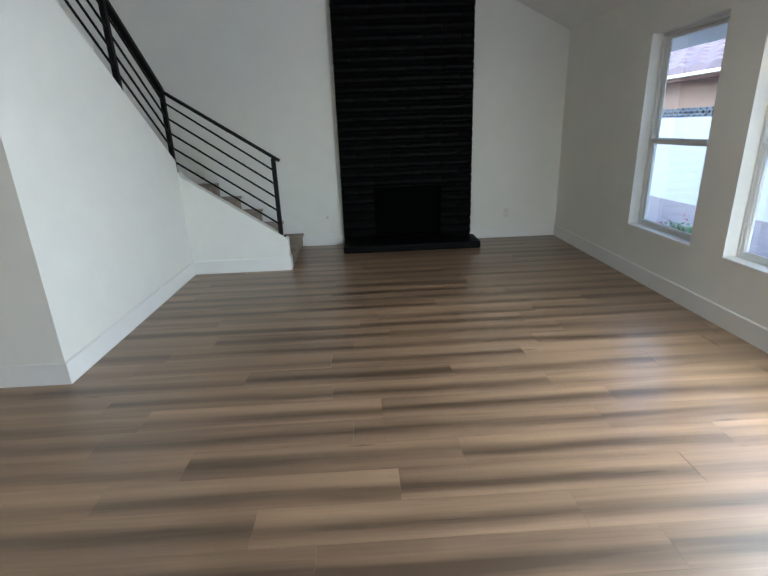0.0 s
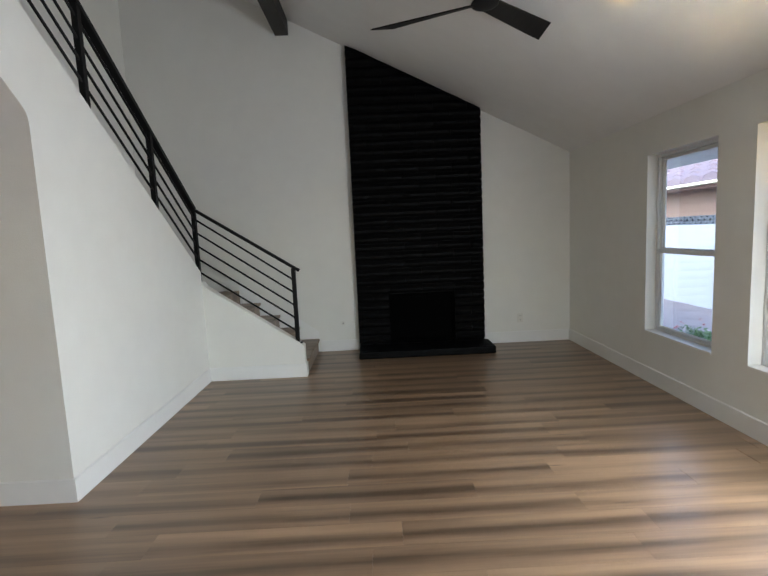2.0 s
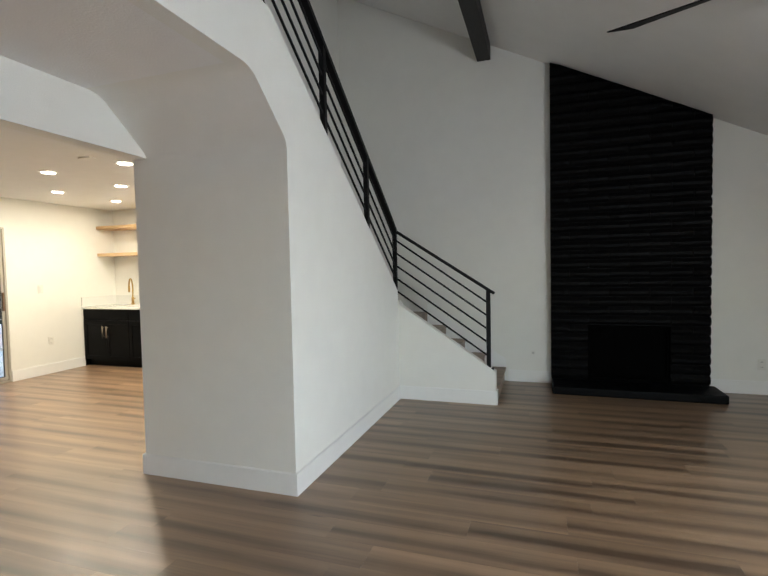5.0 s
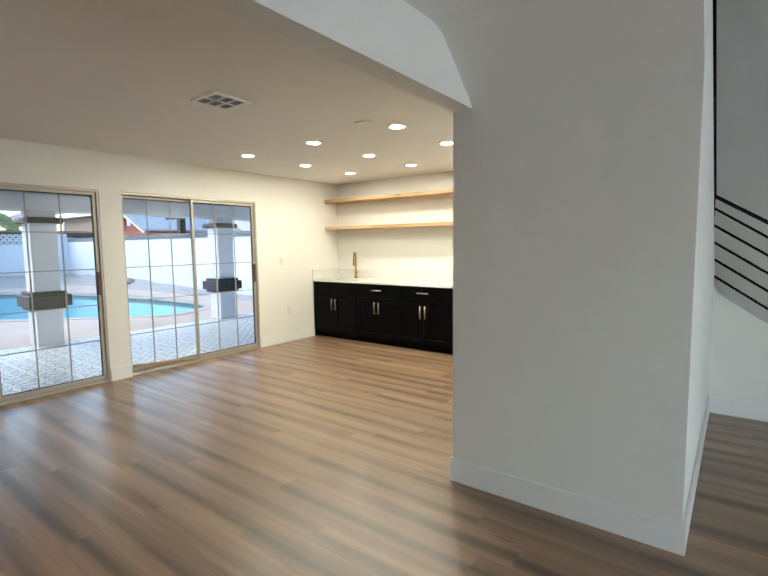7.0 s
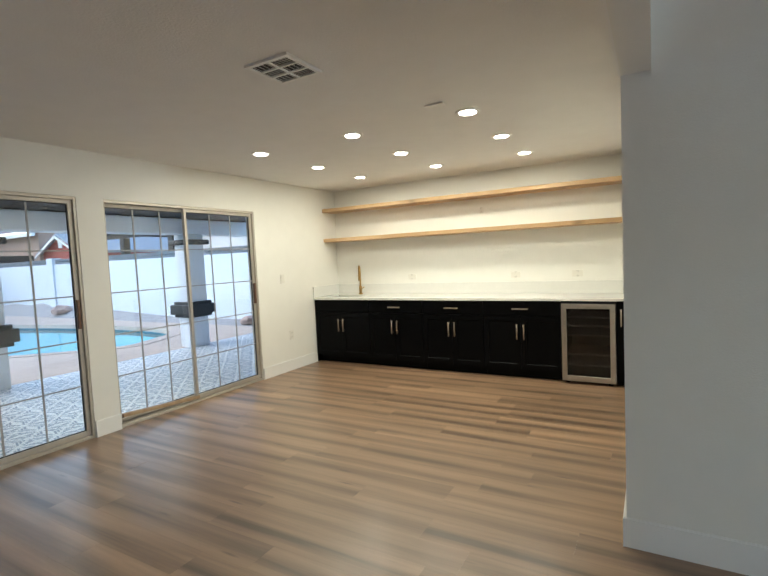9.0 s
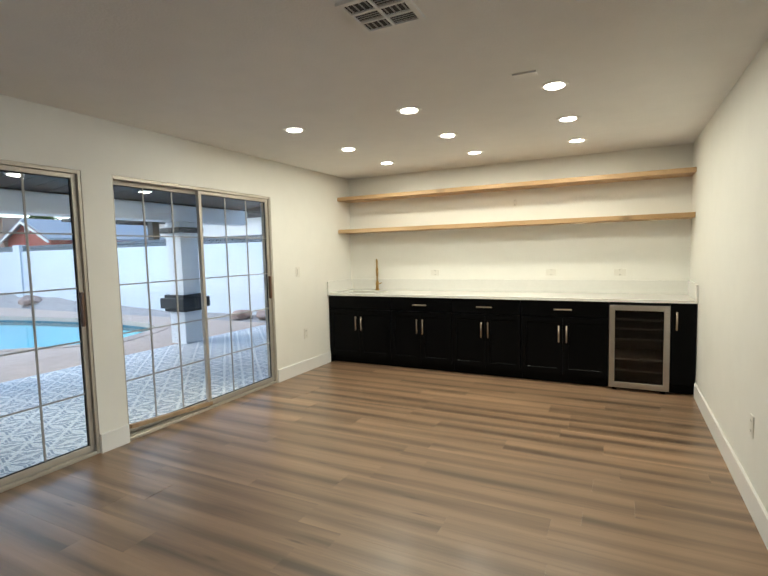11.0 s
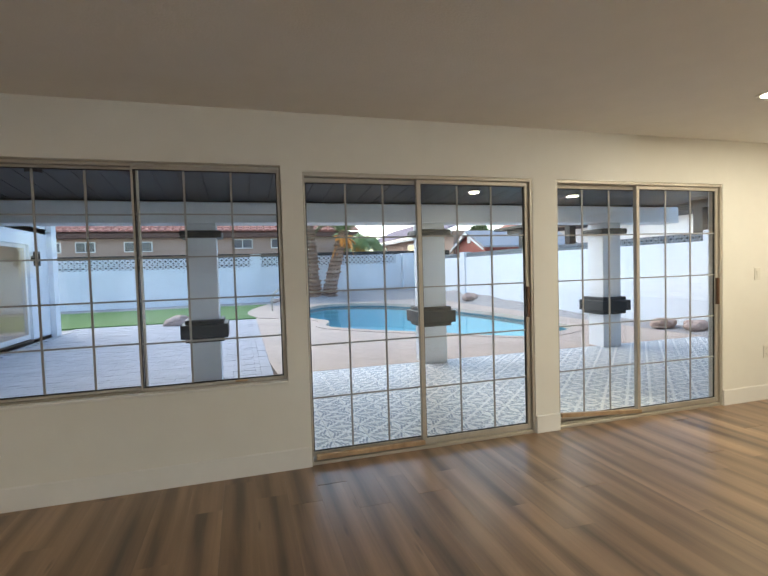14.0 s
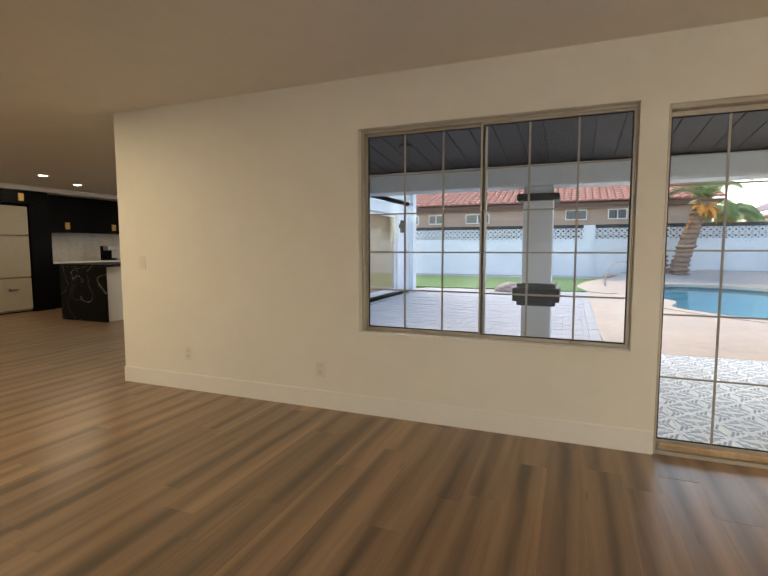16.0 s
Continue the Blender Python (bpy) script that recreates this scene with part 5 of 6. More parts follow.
# wing of the house with glass doors
wg = thing("house_wing", "white stucco wing of the house with glass doors", "house", (-15, -4.5, 0), kind="structure")
part("wall", holed(bmesh.new(), "y", -4.6, -4.42, -18.9, -9.56, -0.3, 2.9, [(-17.9, -13.4, -0.02, 2.1)]), M_STUCCO, wg)
part("corner_post", boxes((-19.2, -18.9, -4.7, -4.3, -0.3, 2.9)), M_STUCCO, wg)
for a, b in ((-17.9, -15.67), (-15.63, -13.4)):
    d = part("glass_door", bevelled(boxes((a, a + 0.08, -4.53, -4.48, 0, 2.1), (b - 0.08, b, -4.53, -4.48, 0, 2.1), (a + 0.08, b - 0.08, -4.53, -4.48, 2.02, 2.1), (a + 0.08, b - 0.08, -4.53, -4.48, 0, 0.1)), 0.004, 1), M_VINYL, wg)
    part("pane", boxes((a + 0.08, b - 0.08, -4.51, -4.5, 0.1, 2.02)), M_GLASS, d)
part("roof", boxes((-19.4, -9.2, -5.4, -4.1, 2.9, 3.05)), M_CHAR, wg)
# unseen lamps, added so that the panes of the wing look lit
for x in (-17.2, -14.6):
    downlight(x, -6.2, CEIL, power=6, label="unseen lit recessed light added to brighten the wing", color=(1.0, 0.93, 0.8))
wl = thing("wall_lantern", "black wall lantern beside the glass doors", "lantern", (-18.0, -4.35, 1.8))
part("cage", bevelled(boxes((-18.06, -17.94, -4.36, -4.26, 1.62, 1.65), (-18.06, -17.94, -4.36, -4.26, 1.9, 1.95), (-18.06, -18.04, -4.36, -4.26, 1.65, 1.9), (-17.96, -17.94, -4.36, -4.26, 1.65, 1.9), (-18.02, -17.98, -4.42, -4.36, 1.75, 1.85)), 0.004, 1), M_CHAR, wl)


def boulder(x, y, z, s, seed, squash=0.65):
    bm = bmesh.new()
    bmesh.ops.create_icosphere(bm, subdivisions=3, radius=1.0)
    for v in bm.verts:
        f = 1 + 0.35 * noise.noise(v.co * 1.3 + Vector((seed, seed * 2, 0))) + 0.12 * noise.noise(v.co * 4 + Vector((seed, 0, 0)))
        v.co = Vector((v.co.x * s * f + x, v.co.y * s * 1.25 * f + y, max(v.co.z * s * squash * f, -s * 0.4) + z))
    return tagged(part("boulder", bm, M_ROCK), "rough red-brown garden boulder on gravel", "boulder", "garden boulders")


boulder(-19.9, -1.7, 0.0, 0.3, 3.1)
boulder(-22.2, 8.55, 0.12, 0.26, 7.7)
boulder(-13.4, 8.6, 0.0, 0.2, 1.2)
boulder(-27.9, 1.6, -0.05, 0.22, 5.2)
boulder(-12.8, 8.75, 0.0, 0.2, 9.2)


def frond(bm, base, yaw, rise, length, droop, leaflets=16):
    """A palm frond: an arching midrib with many narrow leaflets."""
    pts = []
    for i in range(leaflets + 1):
        t = i / leaflets
        r = length * t * (1 - 0.25 * t)
        pts.append(Vector(base) + Vector((math.cos(yaw) * r, math.sin(yaw) * r, rise * t * length - droop * t * t * length)))
    side = Vector((-math.sin(yaw), math.cos(yaw), 0))
    for i in range(leaflets):
        bar(bm, pts[i], pts[i + 1], 0.03, 0.02)
        d = (pts[i + 1] - pts[i]).normalized()
        ll = length * (0.32 - 0.22 * abs(i / leaflets - 0.4))
        for s in (-1, 1):
            for o in (0.0, 0.5):
                a = pts[i].lerp(pts[i + 1], o)
                tip = a + (d * 0.55 + side * s * 0.8).normalized() * ll - Vector((0, 0, ll * 0.35))
                w = d * 0.028
                v = [bm.verts.new(p) for p in (a - w, a + w, tip)]
                bm.faces.new(v)


def palm(x, y, lean_x, lean_y, height, radius, crown, seed, skirt=1.0, label="palm tree with rough brown trunk", lift=0.0):
    rng = random.Random(seed)
    p = thing("palm_tree", label, "palm tree", (x, y, -0.12), group="palm trees")
    bm = bmesh.new()
    rings, seg = int(height / 0.09), 12
    prev = None
    for i in range(rings + 1):
        t = i / rings
        r = radius * (1.15 - 0.45 * t) * (1.0 + (0.17 if i % 2 else -0.1)) * (1 + 0.07 * rng.uniform(-1, 1))
        c = Vector((x + lean_x * t ** 1.2, y + lean_y * t ** 1.2, -0.15 + height * t))
        row = [bm.verts.new(c + Vector((math.cos(a) * r * (1 + 0.12 * rng.uniform(-1, 1)), math.sin(a) * r * (1 + 0.12 * rng.uniform(-1, 1)), 0.03 * rng.uniform(-1, 1)))) for a in (2 * math.pi * k / seg for k in range(seg))]
        if prev:
            for k in range(seg):
                bm.faces.new((prev[k], prev[(k + 1) % seg], row[(k + 1) % seg], row[k]))
        prev = row
    bm.faces.new(prev)
    part("trunk", bm, M_BARK, p)
    tip = (x + lean_x, y + lean_y, height - 0.2)
    bm = bmesh.new()
    for k in range(crown):
        frond(bm, tip, 2 * math.pi * k / crown + rng.uniform(-0.2, 0.2), lift + rng.uniform(0.2, 0.9), rng.uniform(1.6, 2.4), rng.uniform(0.5, 1.1))
    part("crown", bm, M_FROND, p, "green arching fronds")
    bm = bmesh.new()
    for k in range(30):
        frond(bm, (tip[0], tip[1], tip[2] - 0.25), 2 * math.pi * k / 30 + rng.uniform(-0.2, 0.2), rng.uniform(-0.6, 0.5), skirt * rng.uniform(0.4, 1.0), rng.uniform(0.1, 1.1), 10)
    part("dry_skirt", bm, M_DEADFROND, p, "dry orange hanging fronds")


palm(-27.6, 3.2, -0.1, -0.25, 5.4, 0.37, 16, 4)
palm(-27.6, 3.95, 0.1, 0.8, 3.3, 0.31, 9, 9, 0.8, "short leaning palm with dry orange fronds under its crown", 0.7)
palm(-32.5, 6.6, 0.0, 0.2, 3.1, 0.2, 24, 15, 0.8, "palm with pale green fronds beyond the yard wall")


# ---- neighbours ----
def tiled_roof(bm, x0, x1, y0, y1, z0, z1, pitch=0.34, run=0.45, axis="y"):
    """Courses of half-round barrel tiles on a slope from (.., z0) to (.., z1)."""
    along = (y0, y1) if axis == "y" else (x0, x1)
    up = (x0, x1) if axis == "y" else (y0, y1)
    length = math.hypot(up[1] - up[0], z1 - z0)
    courses = int(length / run)
    count = int(abs(along[1] - along[0]) / pitch)
    for c in range(courses):
        for k in range(count):
            u = along[0] + (along[1] - along[0]) * (k + 0.5) / count
            rows = []
            for e, lift in ((c / courses, 0.05), ((c + 1.06) / courses, 0.0)):
                a, z = up[0] + (up[1] - up[0]) * e, z0 + (z1 - z0) * e + lift
                row = []
                for s in range(5):
                    ang = math.pi * s / 4
                    du, dz = math.cos(ang) * pitch * 0.5, math.sin(ang) * pitch * 0.3
                    row.append(bm.verts.new((a, u + du, z + dz) if axis == "y" else (u + du, a, z + dz)))
                rows.append(row)
            for s in range(4):
                bm.faces.new((rows[0][s], rows[0][s + 1], rows[1][s + 1], rows[1][s]))
            bm.faces.new(rows[0])
    return bm


nh = thing("neighbour_house", "low tan stucco house with red clay tile roof", "house", (-38, -6, 0))
part("wall", boxes((-44, -36, -24, 7.0, -0.3, 3.75)), M_TANSTUCCO, nh)
part("fascia", boxes((-36.0, -35.6, -24.5, 7.5, 3.5, 3.78)), M_FASCIA, nh)
rf = part("roof", boxes((-40.5, -39.5, -24, 7.0, 3.7, 5.1)), M_CLAY, nh)
part("tiles", tiled_roof(bmesh.new(), -35.5, -40.2, -24.5, 7.5, 3.8, 5.3, 0.4, 0.6), M_CLAY, rf)
rf["kind"] = "structure"
for y, wd, h0, h1 in ((-10.2, 1.4, 2.7, 3.3), (-8.3, 1.0, 2.7, 3.3), (-5.6, 1.5, 2.7, 3.3), (0.2, 1.2, 2.8, 3.4), (2.4, 1.0, 2.8, 3.4)):
    wn2 = part("window", boxes((-36.0, -35.93, y - wd / 2, y + wd / 2, h0, h1)), M_WHITEWOOD, nh, "white framed window")
    part("pane", boxes((-35.93, -35.91, y - wd / 2 + 0.06, y - 0.03, h0 + 0.06, h1 - 0.06), (-35.93, -35.91, y + 0.03, y + wd / 2 - 0.06, h0 + 0.06, h1 - 0.06)), M_DARKWIN, wn2)
n2 = thing("neighbour_house", "distant tan house with faded pink tile roof", "house", (-38, 16, 0))
part("wall", boxes((-46, -29.4, 11.3, 16, -0.3, 3.3)), M_TANSTUCCO, n2)
part("fascia", boxes((-46.4, -29.0, 10.86, 11.0, 3.12, 3.28)), M_WHITEWOOD, n2)
part("roof", tiled_roof(bmesh.new(), -46.4, -29.0, 10.8, 13.4, 3.3, 4.5, 0.45, 0.6, "x"), M_PINKCLAY, n2)
for x in (-42.5, -36.0):
    w2 = part("window", boxes((x - 0.7, x + 0.7, 11.22, 11.299, 2.3, 2.95)), M_WHITEWOOD, n2, "white framed window")
    part("pane", boxes((x - 0.62, x + 0.62, 11.2, 11.219, 2.38, 2.87)), M_DARKWIN, w2)
sh = thing("garden_shed", "red wooden shed with white trim and grey roof", "shed", (-27.6, 13, 0))
sx0, sx1, sy0, sy1, se, sp = -29.3, -26.1, 11.4, 16.5, 2.36, 3.04
sm = (sx0 + sx1) / 2
part("body", prism(bmesh.new(), [(sx0, -0.3), (sx1, -0.3), (sx1, se), (sm, sp), (sx0, se)], "y", sy0, sy1), M_REDBARN, sh)
bm = bmesh.new()
for a, b in (((sx0 - 0.25, se - 0.16), (sm, sp + 0.02)), ((sm, sp + 0.02), (sx1 + 0.25, se - 0.16))):
    prism(bm, [a, b, (b[0], b[1] + 0.09), (a[0], a[1] + 0.09)], "y", sy0 - 0.2, sy1 + 0.2)
part("roof", bm, M_GREYROOF, sh, "grey shingle roof")
bm = bmesh.new()
for a, b in (((sx0 - 0.25, se - 0.28), (sm, sp - 0.1)), ((sm, sp - 0.1), (sx1 + 0.25, se - 0.28))):
    prism(bm, [a, b, (b[0], b[1] + 0.09), (a[0], a[1] + 0.09)], "y", sy0 - 0.26, sy0 - 0.205)
part("trim", bm, M_WHITEWOOD, sh, "white barge boards")
part("vent", boxes((sm - 0.16, sm + 0.16, sy0 - 0.05, sy0 - 0.001, 2.5, 2.85)), M_WHITEWOOD, sh)
cp = thing("carport", "grey-roofed open carport beyond the wall", "carport", (-20, 12, 0))
part("roof", boxes((-23.3, -8.0, 10.3, 13.5, 2.74, 2.84)), M_CHAR, cp)
part("beam", boxes((-22.6, -8.0, 10.5, 10.6, 2.55, 2.739)), M_CHAR, cp)
for x in (-21.65, -18.9, -14.2, -9.5):
    part("post", boxes((x - 0.12, x + 0.12, 10.5, 10.74, -0.3, 2.549)), M_CHAR, cp)
n3 = thing("neighbour_house", "white house beyond the north wall", "house", (-16, 18, 0))
part("wall", boxes((-40, -6, 19, 24, -0.3, 3.4)), M_WHITEWOOD, n3)
part("roof", tiled_roof(bmesh.new(), -40, -6, 18.5, 22, 3.4, 4.9, 0.5, 0.7, "x"), M_CLAY, n3)


def leafy(bm, c, r, count, size, rng, flat=0.75):
    for _ in range(count):
        d = Vector((rng.gauss(0, 1), rng.gauss(0, 1), rng.gauss(0, 1))).normalized() * r * rng.uniform(0.35, 1.0)
        p = Vector(c) + Vector((d.x, d.y, d.z * flat))
        a = Vector((rng.gauss(0, 1), rng.gauss(0, 1), rng.gauss(0, 1))).normalized()
        b = a.orthogonal().normalized()
        v = [bm.verts.new(p + o) for o in (a * size, b * size * 0.45, -a * size, -b * size * 0.45)]
        bm.faces.new(v)


def tree(x, y, h, r, seed, label):
    rng = random.Random(seed)
    t = thing("tree", label, "tree", (x, y, -0.12))
    bm = bmesh.new()
    tube(bm, (x, y, -0.15), (x, y, h * 0.6), 0.16, 10, 0.1)
    tips = []
    for k in range(6):
        a = 2 * math.pi * k / 6 + rng.uniform(-0.3, 0.3)
        q = (x + math.cos(a) * r * 0.6, y + math.sin(a) * r * 0.6, h * rng.uniform(0.75, 0.95))
        tube(bm, (x, y, h * 0.5), q, 0.07, 6, 0.03)
        tips.append(q)
    part("trunk", bm, M_BARK, t)
    bm = bmesh.new()
    for q in tips + [(x, y, h)]:
        leafy(bm, q, r * rng.uniform(0.45, 0.65), 420, 0.13, rng)
    part("crown", bm, M_LEAF, t, "uneven green crown")


tree(-31.5, 14.0, 3.4, 1.3, 12, "small green tree beyond the shed")

# ---- side yard seen through the living room windows ----
sw = thing("side_yard_wall", "white stucco side wall with pierced block top", "yard wall", (3.9, 5, 0), kind="structure")
part("wall", boxes((3.9, 4.1, -6, 22, -0.3, 1.36)), M_STUCCO, sw)
part("pierced_blocks", pierced_row(bmesh.new(), "x", 3.92, -6, 22, 1.36, 1.52, 0.1, 0.3), M_GREYBLOCK, sw, "grey pierced decorative blocks")
setting("side_path", boxes((RX + 0.161, 3.9, -6, 22, -0.2, -0.1)), mat("red_grey_side_pavers", (0.34, 0.29, 0.29), 0.9, var=0.2, scale=6, bump=0.4), "reddish paved side path", "path")
sn = thing("neighbour_house", "tan stucco house with faded barrel tile roof", "house", (8, 10, 0))
part("wall", boxes((5.6, 12, -6, 26, -0.3, 2.25)), M_TANSTUCCO, sn)
part("fascia", boxes((5.12, 5.2, -6, 26, 2.1, 2.17)), M_FASCIA, sn)
part("soffit", boxes((5.2, 5.6, -6, 26, 2.16, 2.2)), M_WHITEWOOD, sn)
part("tiles", tiled_roof(bmesh.new(), 5.0, 8.5, 2, 26, 2.18, 3.36, 0.6, 0.42), M_PINKCLAY, sn)
setting("eave", prism(bmesh.new(), [(RX + 0.161, 2.19), (1.2, 1.975), (1.2, 2.07), (RX + 0.161, 2.285)], "y", -4, 8), M_WHITEWOOD, "white painted eave above the side windows", "eave")
bsh = thing("flower_bush", "low green bush with red flowers in the side yard", "bush", (2.0, 5.4, -0.1))
rng = random.Random(21)
bm = bmesh.new()
for k in range(9):
    leafy(bm, (2.0 + rng.uniform(-0.15, 0.15), 5.4 + rng.uniform(-0.25, 0.25), 0.0 + rng.uniform(0, 0.1)), 0.15, 70, 0.026, rng)
part("leaves", bm, M_BUSH, bsh)
bm = bmesh.new()
for k in range(12):
    leafy(bm, (2.0 + rng.uniform(-0.2, 0.2), 5.4 + rng.uniform(-0.3, 0.3), 0.12 + rng.uniform(0, 0.16)), 0.02, 5, 0.014, rng)
part("flowers", bm, M_PETAL, bsh, "small red flowers")
bm = bmesh.new()
for k in range(14):
    tube(bm, (2.0 + rng.uniform(-0.15, 0.15), 5.4 + rng.uniform(-0.2, 0.2), -0.1), (2.0 + rng.uniform(-0.15, 0.15), 5.4 + rng.uniform(-0.25, 0.25), 0.12), 0.006, 5)
part("stems", bm, M_LEAF, bsh)

ph = thing("pool_handrail", "thin steel tube handrail at the pool edge", "handrail", (-22.9, 1.1, -0.062))
for x in (-22.55, -23.15):
    part("tube", swept([(x, 1.08, -0.06), (x, 1.1, 0.38), (x, 1.28, 0.66), (x, 1.6, 0.74), (x, 1.95, 0.6), (x, 2.12, GZ + 0.014)], 0.017), M_STEEL, ph, smooth=True)
cf = thing("patio_ceiling_fixture", "small black fixture on the patio ceiling", "fixture", (-10.9, -1.78, patio_z(-10.9)))
part("canopy", tube(bmesh.new(), (-10.9, -1.78, patio_z(-10.9) - 0.03), (-10.9, -1.78, patio_z(-10.9) - 0.001), 0.07, 20), M_CHAR, cf)


# ---- pieces of floors, patio and fireplace ----
def course_bricks():
    """Black slump blocks with bulging faces, course by course, cut by the slope of the ceiling."""
    rng = random.Random(5)
    H, L = 0.104, 0.405
    z, row = HZ + 0.001, 0
    while z < vault(CX0) - 0.02:
        h = H - 0.006
        xs, x = [], CX0 - (L / 2 if row % 2 else 0.0)
        while x < CX1:
            a, b = max(x, CX0) + 0.003, min(x + L, CX1) - 0.003
            if b - a > 0.04:
                xs.append((a, b))
            x += L
        for a, b in xs:
            spans = [(a, b)]
            if z < FZ1 - 0.01:
                spans = [(p, q) for p, q in ((a, min(b, FX0 - 0.001)), (max(a, FX1 + 0.001), b)) if q - p > 0.02]
            for p, q in spans:
                if z + 0.01 > vault(q) - 0.01 and z + 0.01 > vault(p) - 0.01:
                    continue
                bm = bmesh.new()
                n = 4
                rows = []
                out = rng.uniform(0.0, 0.008)
                for i in range(n + 1):
                    u = p + (q - p) * i / n
                    top = min(z + h + rng.uniform(-0.004, 0.004), vault(u) - 0.006)
                    bot = min(z + rng.uniform(-0.003, 0.003), top - 0.001)
                    bulge = out + rng.uniform(-0.004, 0.004)
                    e = 0.004 if 0 < i < n else 0.012
                    m = (top - bot)
                    rows.append([bm.verts.new(c) for c in ((u, CB + 0.001, bot), (u, CY + 0.024 + e * 0.5, bot), (u, CY - bulge + e, bot + m * 0.28), (u, CY - bulge - 0.003 + e, bot + m * 0.6), (u, CY + 0.024 + e * 0.5, top), (u, CB + 0.001, top))])
                for i in range(n):
                    for k in range(5):
                        bm.faces.new((rows[i][k], rows[i][k + 1], rows[i + 1][k + 1], rows[i + 1][k]))
                bm.faces.new(rows[0])
                bm.faces.new(rows[-1][::-1])
                bmesh.ops.recalc_face_normals(bm, faces=bm.faces[:])
                part("block", bm, M_BLACKBRICK, fp)
        z += H
        row += 1


course_bricks()


def piece_mesh(cache, key, make):
    if key not in cache:
        cache[key] = make()
    return cache[key]


def lay_planks():
    rng = random.Random(8)
    W, L = 0.186, 1.22
    cache = {}
    floor = thing("floor", "oak-look vinyl plank floor, greyish brown", "floor", (-4, 1.5, 0), kind="structure")
    near, rest = 0, bmesh.new()
    y = KY0
    rows = []
    while y < NY:
        rows.append(y)
        y += W
    for y in reversed(rows):
        x_lo, x_hi = (KX0, EX) if y + W < -4.42 else (WX - 0.12 if y + W > WEND else -9.6, RX + 0.1 if y > SOUTH - 0.1 else EX)
        x = x_lo - rng.uniform(0.1, 1.1)
        y1 = min(y + W, NY + 0.1)
        while x < x_hi:
            a, b = max(x, x_lo), min(x + L, x_hi)
            x += L
            if b - a < 0.03:
                continue
            if near < 300 and y > -1.9 and not (a > EX + 0.05 and b < LX - 0.05 and y > PY + 0.1):
                key = round((b - a) / 0.02)
                l = key * 0.02 - 0.0005
                w2 = W - 0.0005

                def make(l=l, w2=w2):
                    bm = boxes((-l / 2, l / 2, -w2 / 2, w2 / 2, -0.008, 0))
                    return mesh_of("plank", bm, M_PLANK)
                ob = new("plank", piece_mesh(cache, key, make))
                ob.parent = floor
                ob.matrix_parent_inverse = floor.matrix_basis.inverted()
                ob.location = ((a + b) / 2, y + W / 2, 0)
                near += 1
            else:
                box(rest, a + 0.00025, b - 0.00025, y + 0.00025, y1 - 0.00025, -0.008, 0)
    tagged(part("planks", rest, M_PLANK_REST, floor), kind="stuff")


lay_planks()


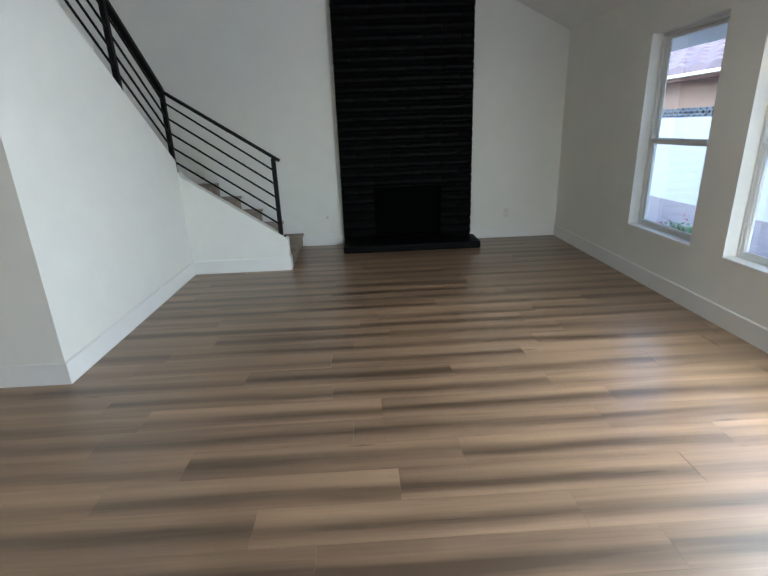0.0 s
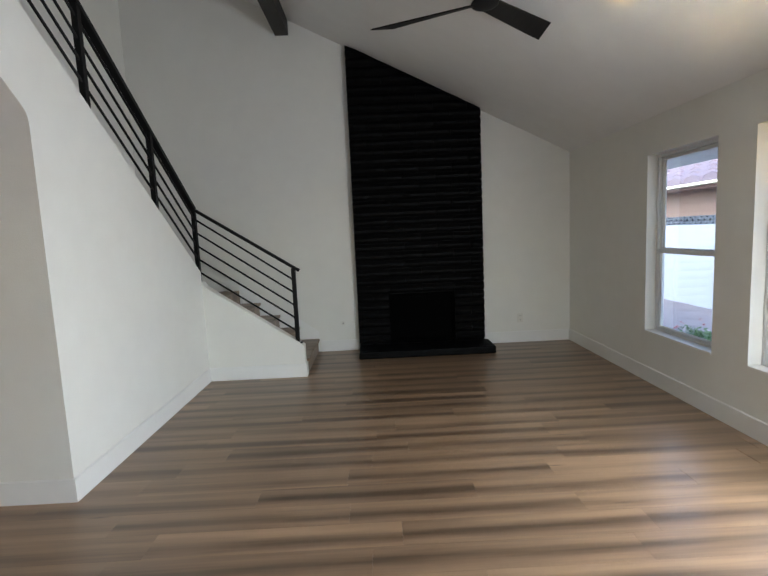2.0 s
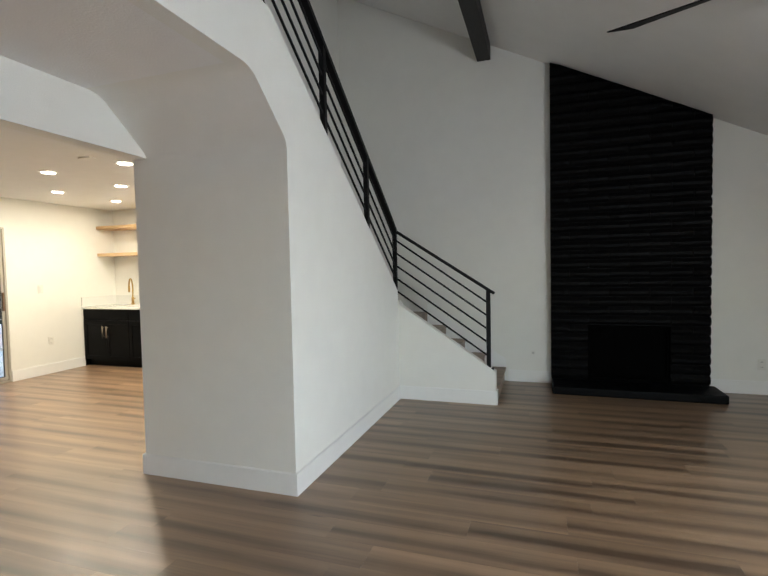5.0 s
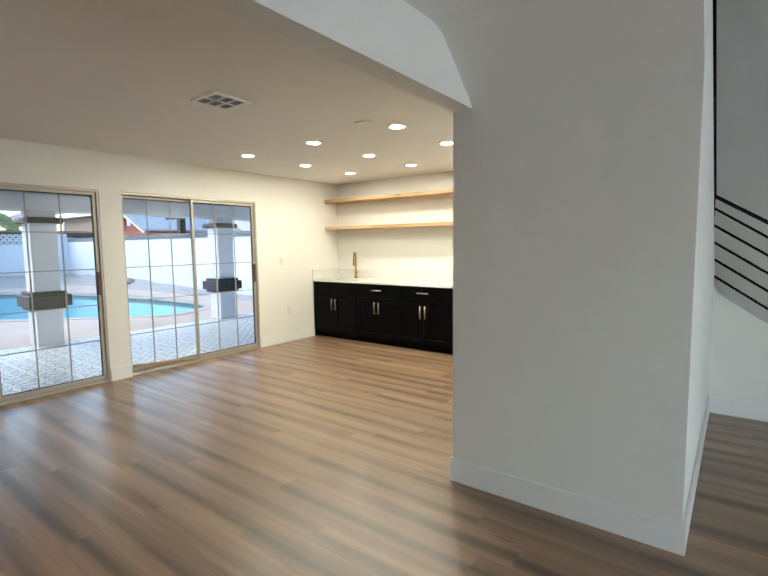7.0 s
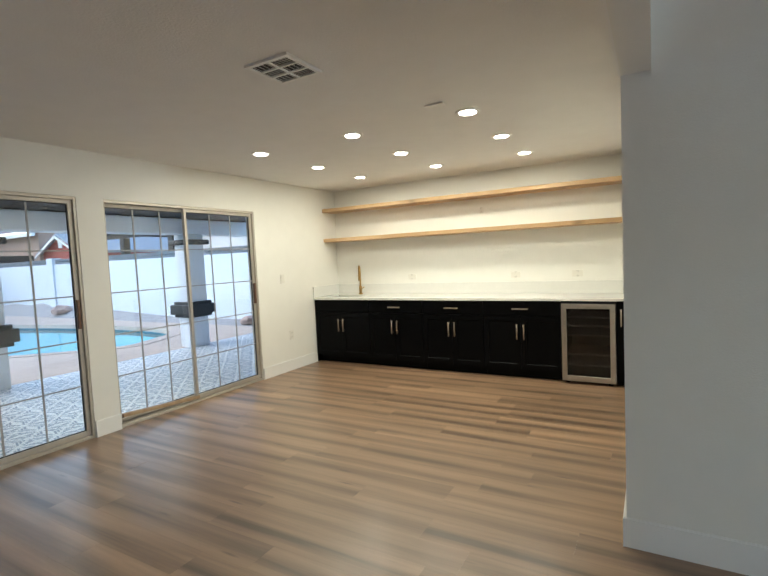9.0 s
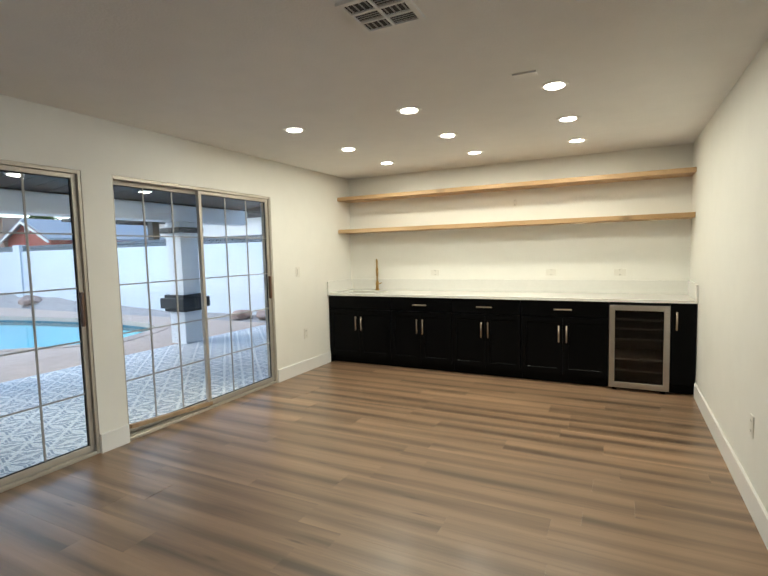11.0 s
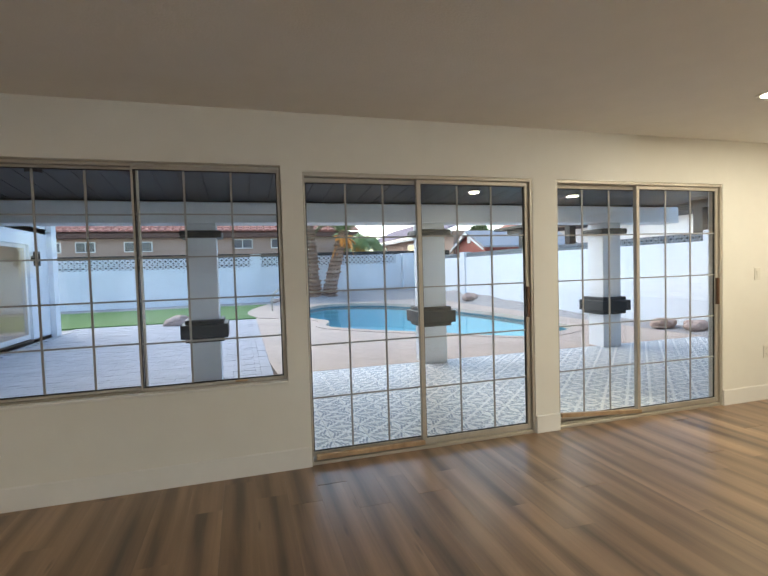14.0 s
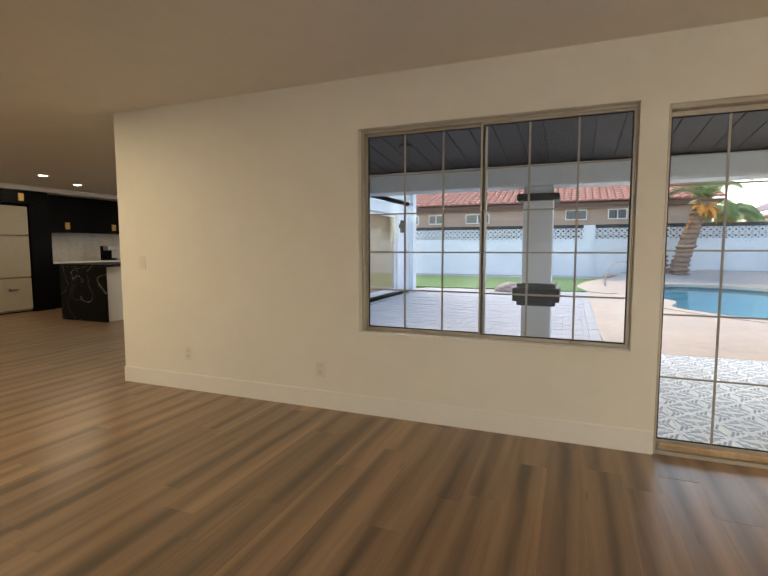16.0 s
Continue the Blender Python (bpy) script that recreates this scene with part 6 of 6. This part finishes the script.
def lay_tiles():
    S = 0.305

    def make():
        bm = boxes((-S / 2 + 0.0015, S / 2 - 0.0015, -S / 2 + 0.0015, S / 2 - 0.0015, -0.02, 0))
        n0 = len(bm.faces)
        h = S / 2 - 0.006
        def stroke(ax, ay, bx, by, w):
            d = Vector((bx - ax, by - ay)).normalized()
            o = Vector((-d.y, d.x)) * w / 2
            bm.faces.new([bm.verts.new((p.x, p.y, 0.0012)) for p in (Vector((ax, ay)) - o, Vector((bx, by)) - o, Vector((bx, by)) + o, Vector((ax, ay)) + o)])
        for q in range(4):
            c, n = round(math.cos(q * math.pi / 2)), round(math.sin(q * math.pi / 2))
            for r in (0.42, 0.68, 0.94):
                for sgn in (-1, 1):
                    ax, ay, bx, by = sgn * 0.006, h * (r - 0.26 * r), sgn * (h * r - 0.024), h * r
                    stroke(c * ax - n * ay, n * ax + c * ay, c * bx - n * by, n * bx + c * by, 0.018)
        bm.faces.ensure_lookup_table()
        for f in bm.faces[n0:]:
            f.material_index = 1
        me = mesh_of("tile", bm, M_TILEW)
        me.materials.append(M_TILEG)
        return me
    me = make()
    patio = thing("patio_floor", "white cement tiles with grey geometric motif", "patio", (-10.5, 4, GZ), kind="structure")
    x, i = -12.04, 0
    while x < WX - 0.3:
        y, j = 0.61, 0
        while y < 8.1:
            ob = new("tile", me)
            ob.parent = patio
            ob.matrix_parent_inverse = patio.matrix_basis.inverted()
            ob.matrix_basis = pose(x, y, GZ, 0, 0, 90 * ((i + j) % 2) + 180 * (i % 2))
            y += S
            j += 1
        x += S
        i += 1


lay_tiles()


def lay_pavers():
    rng = random.Random(3)
    pv = thing("paver_terrace", "grey concrete paver terrace", "pavement", (-13, -2, GZ), kind="structure")
    me = mesh_of("paver", bevelled(boxes((-0.148, 0.148, -0.073, 0.073, -0.05, 0)), 0.006, 1), M_PAVER)
    rest, count = bmesh.new(), 0
    y, r = 0.36, 0
    x = WX - 0.47
    cells = []
    while x > -20.5:
        y = 0.37 - (0.15 if r % 2 else 0)
        while y > -4.3:
            cells.append((x, y))
            y -= 0.302
        x -= 0.152
        r += 1
    for x, y in cells:
        top_y = min(y + 0.148, 0.295)
        if top_y - (y - 0.148) < 0.03:
            continue
        if count < 300 and -12.0 < x < -9.3 and y > -2.9 and top_y == y + 0.148:
            ob = new("paver", me)
            ob.parent = pv
            ob.matrix_parent_inverse = pv.matrix_basis.inverted()
            ob.matrix_basis = pose(x, y, GZ - rng.uniform(0, 0.004), 0, 0, 90)
            count += 1
        else:
            box(rest, x - 0.073, x + 0.073, y - 0.148, top_y, GZ - 0.05, GZ - rng.uniform(0, 0.004))
    x = WX - 0.3
    while x > -20.4:
        box(rest, x - 0.148, x + 0.148, 0.302, 0.448, GZ - 0.05, GZ - rng.uniform(0, 0.003))
        x -= 0.302
    tagged(part("pavers", rest, M_PAVER, pv), kind="stuff")


lay_pavers()
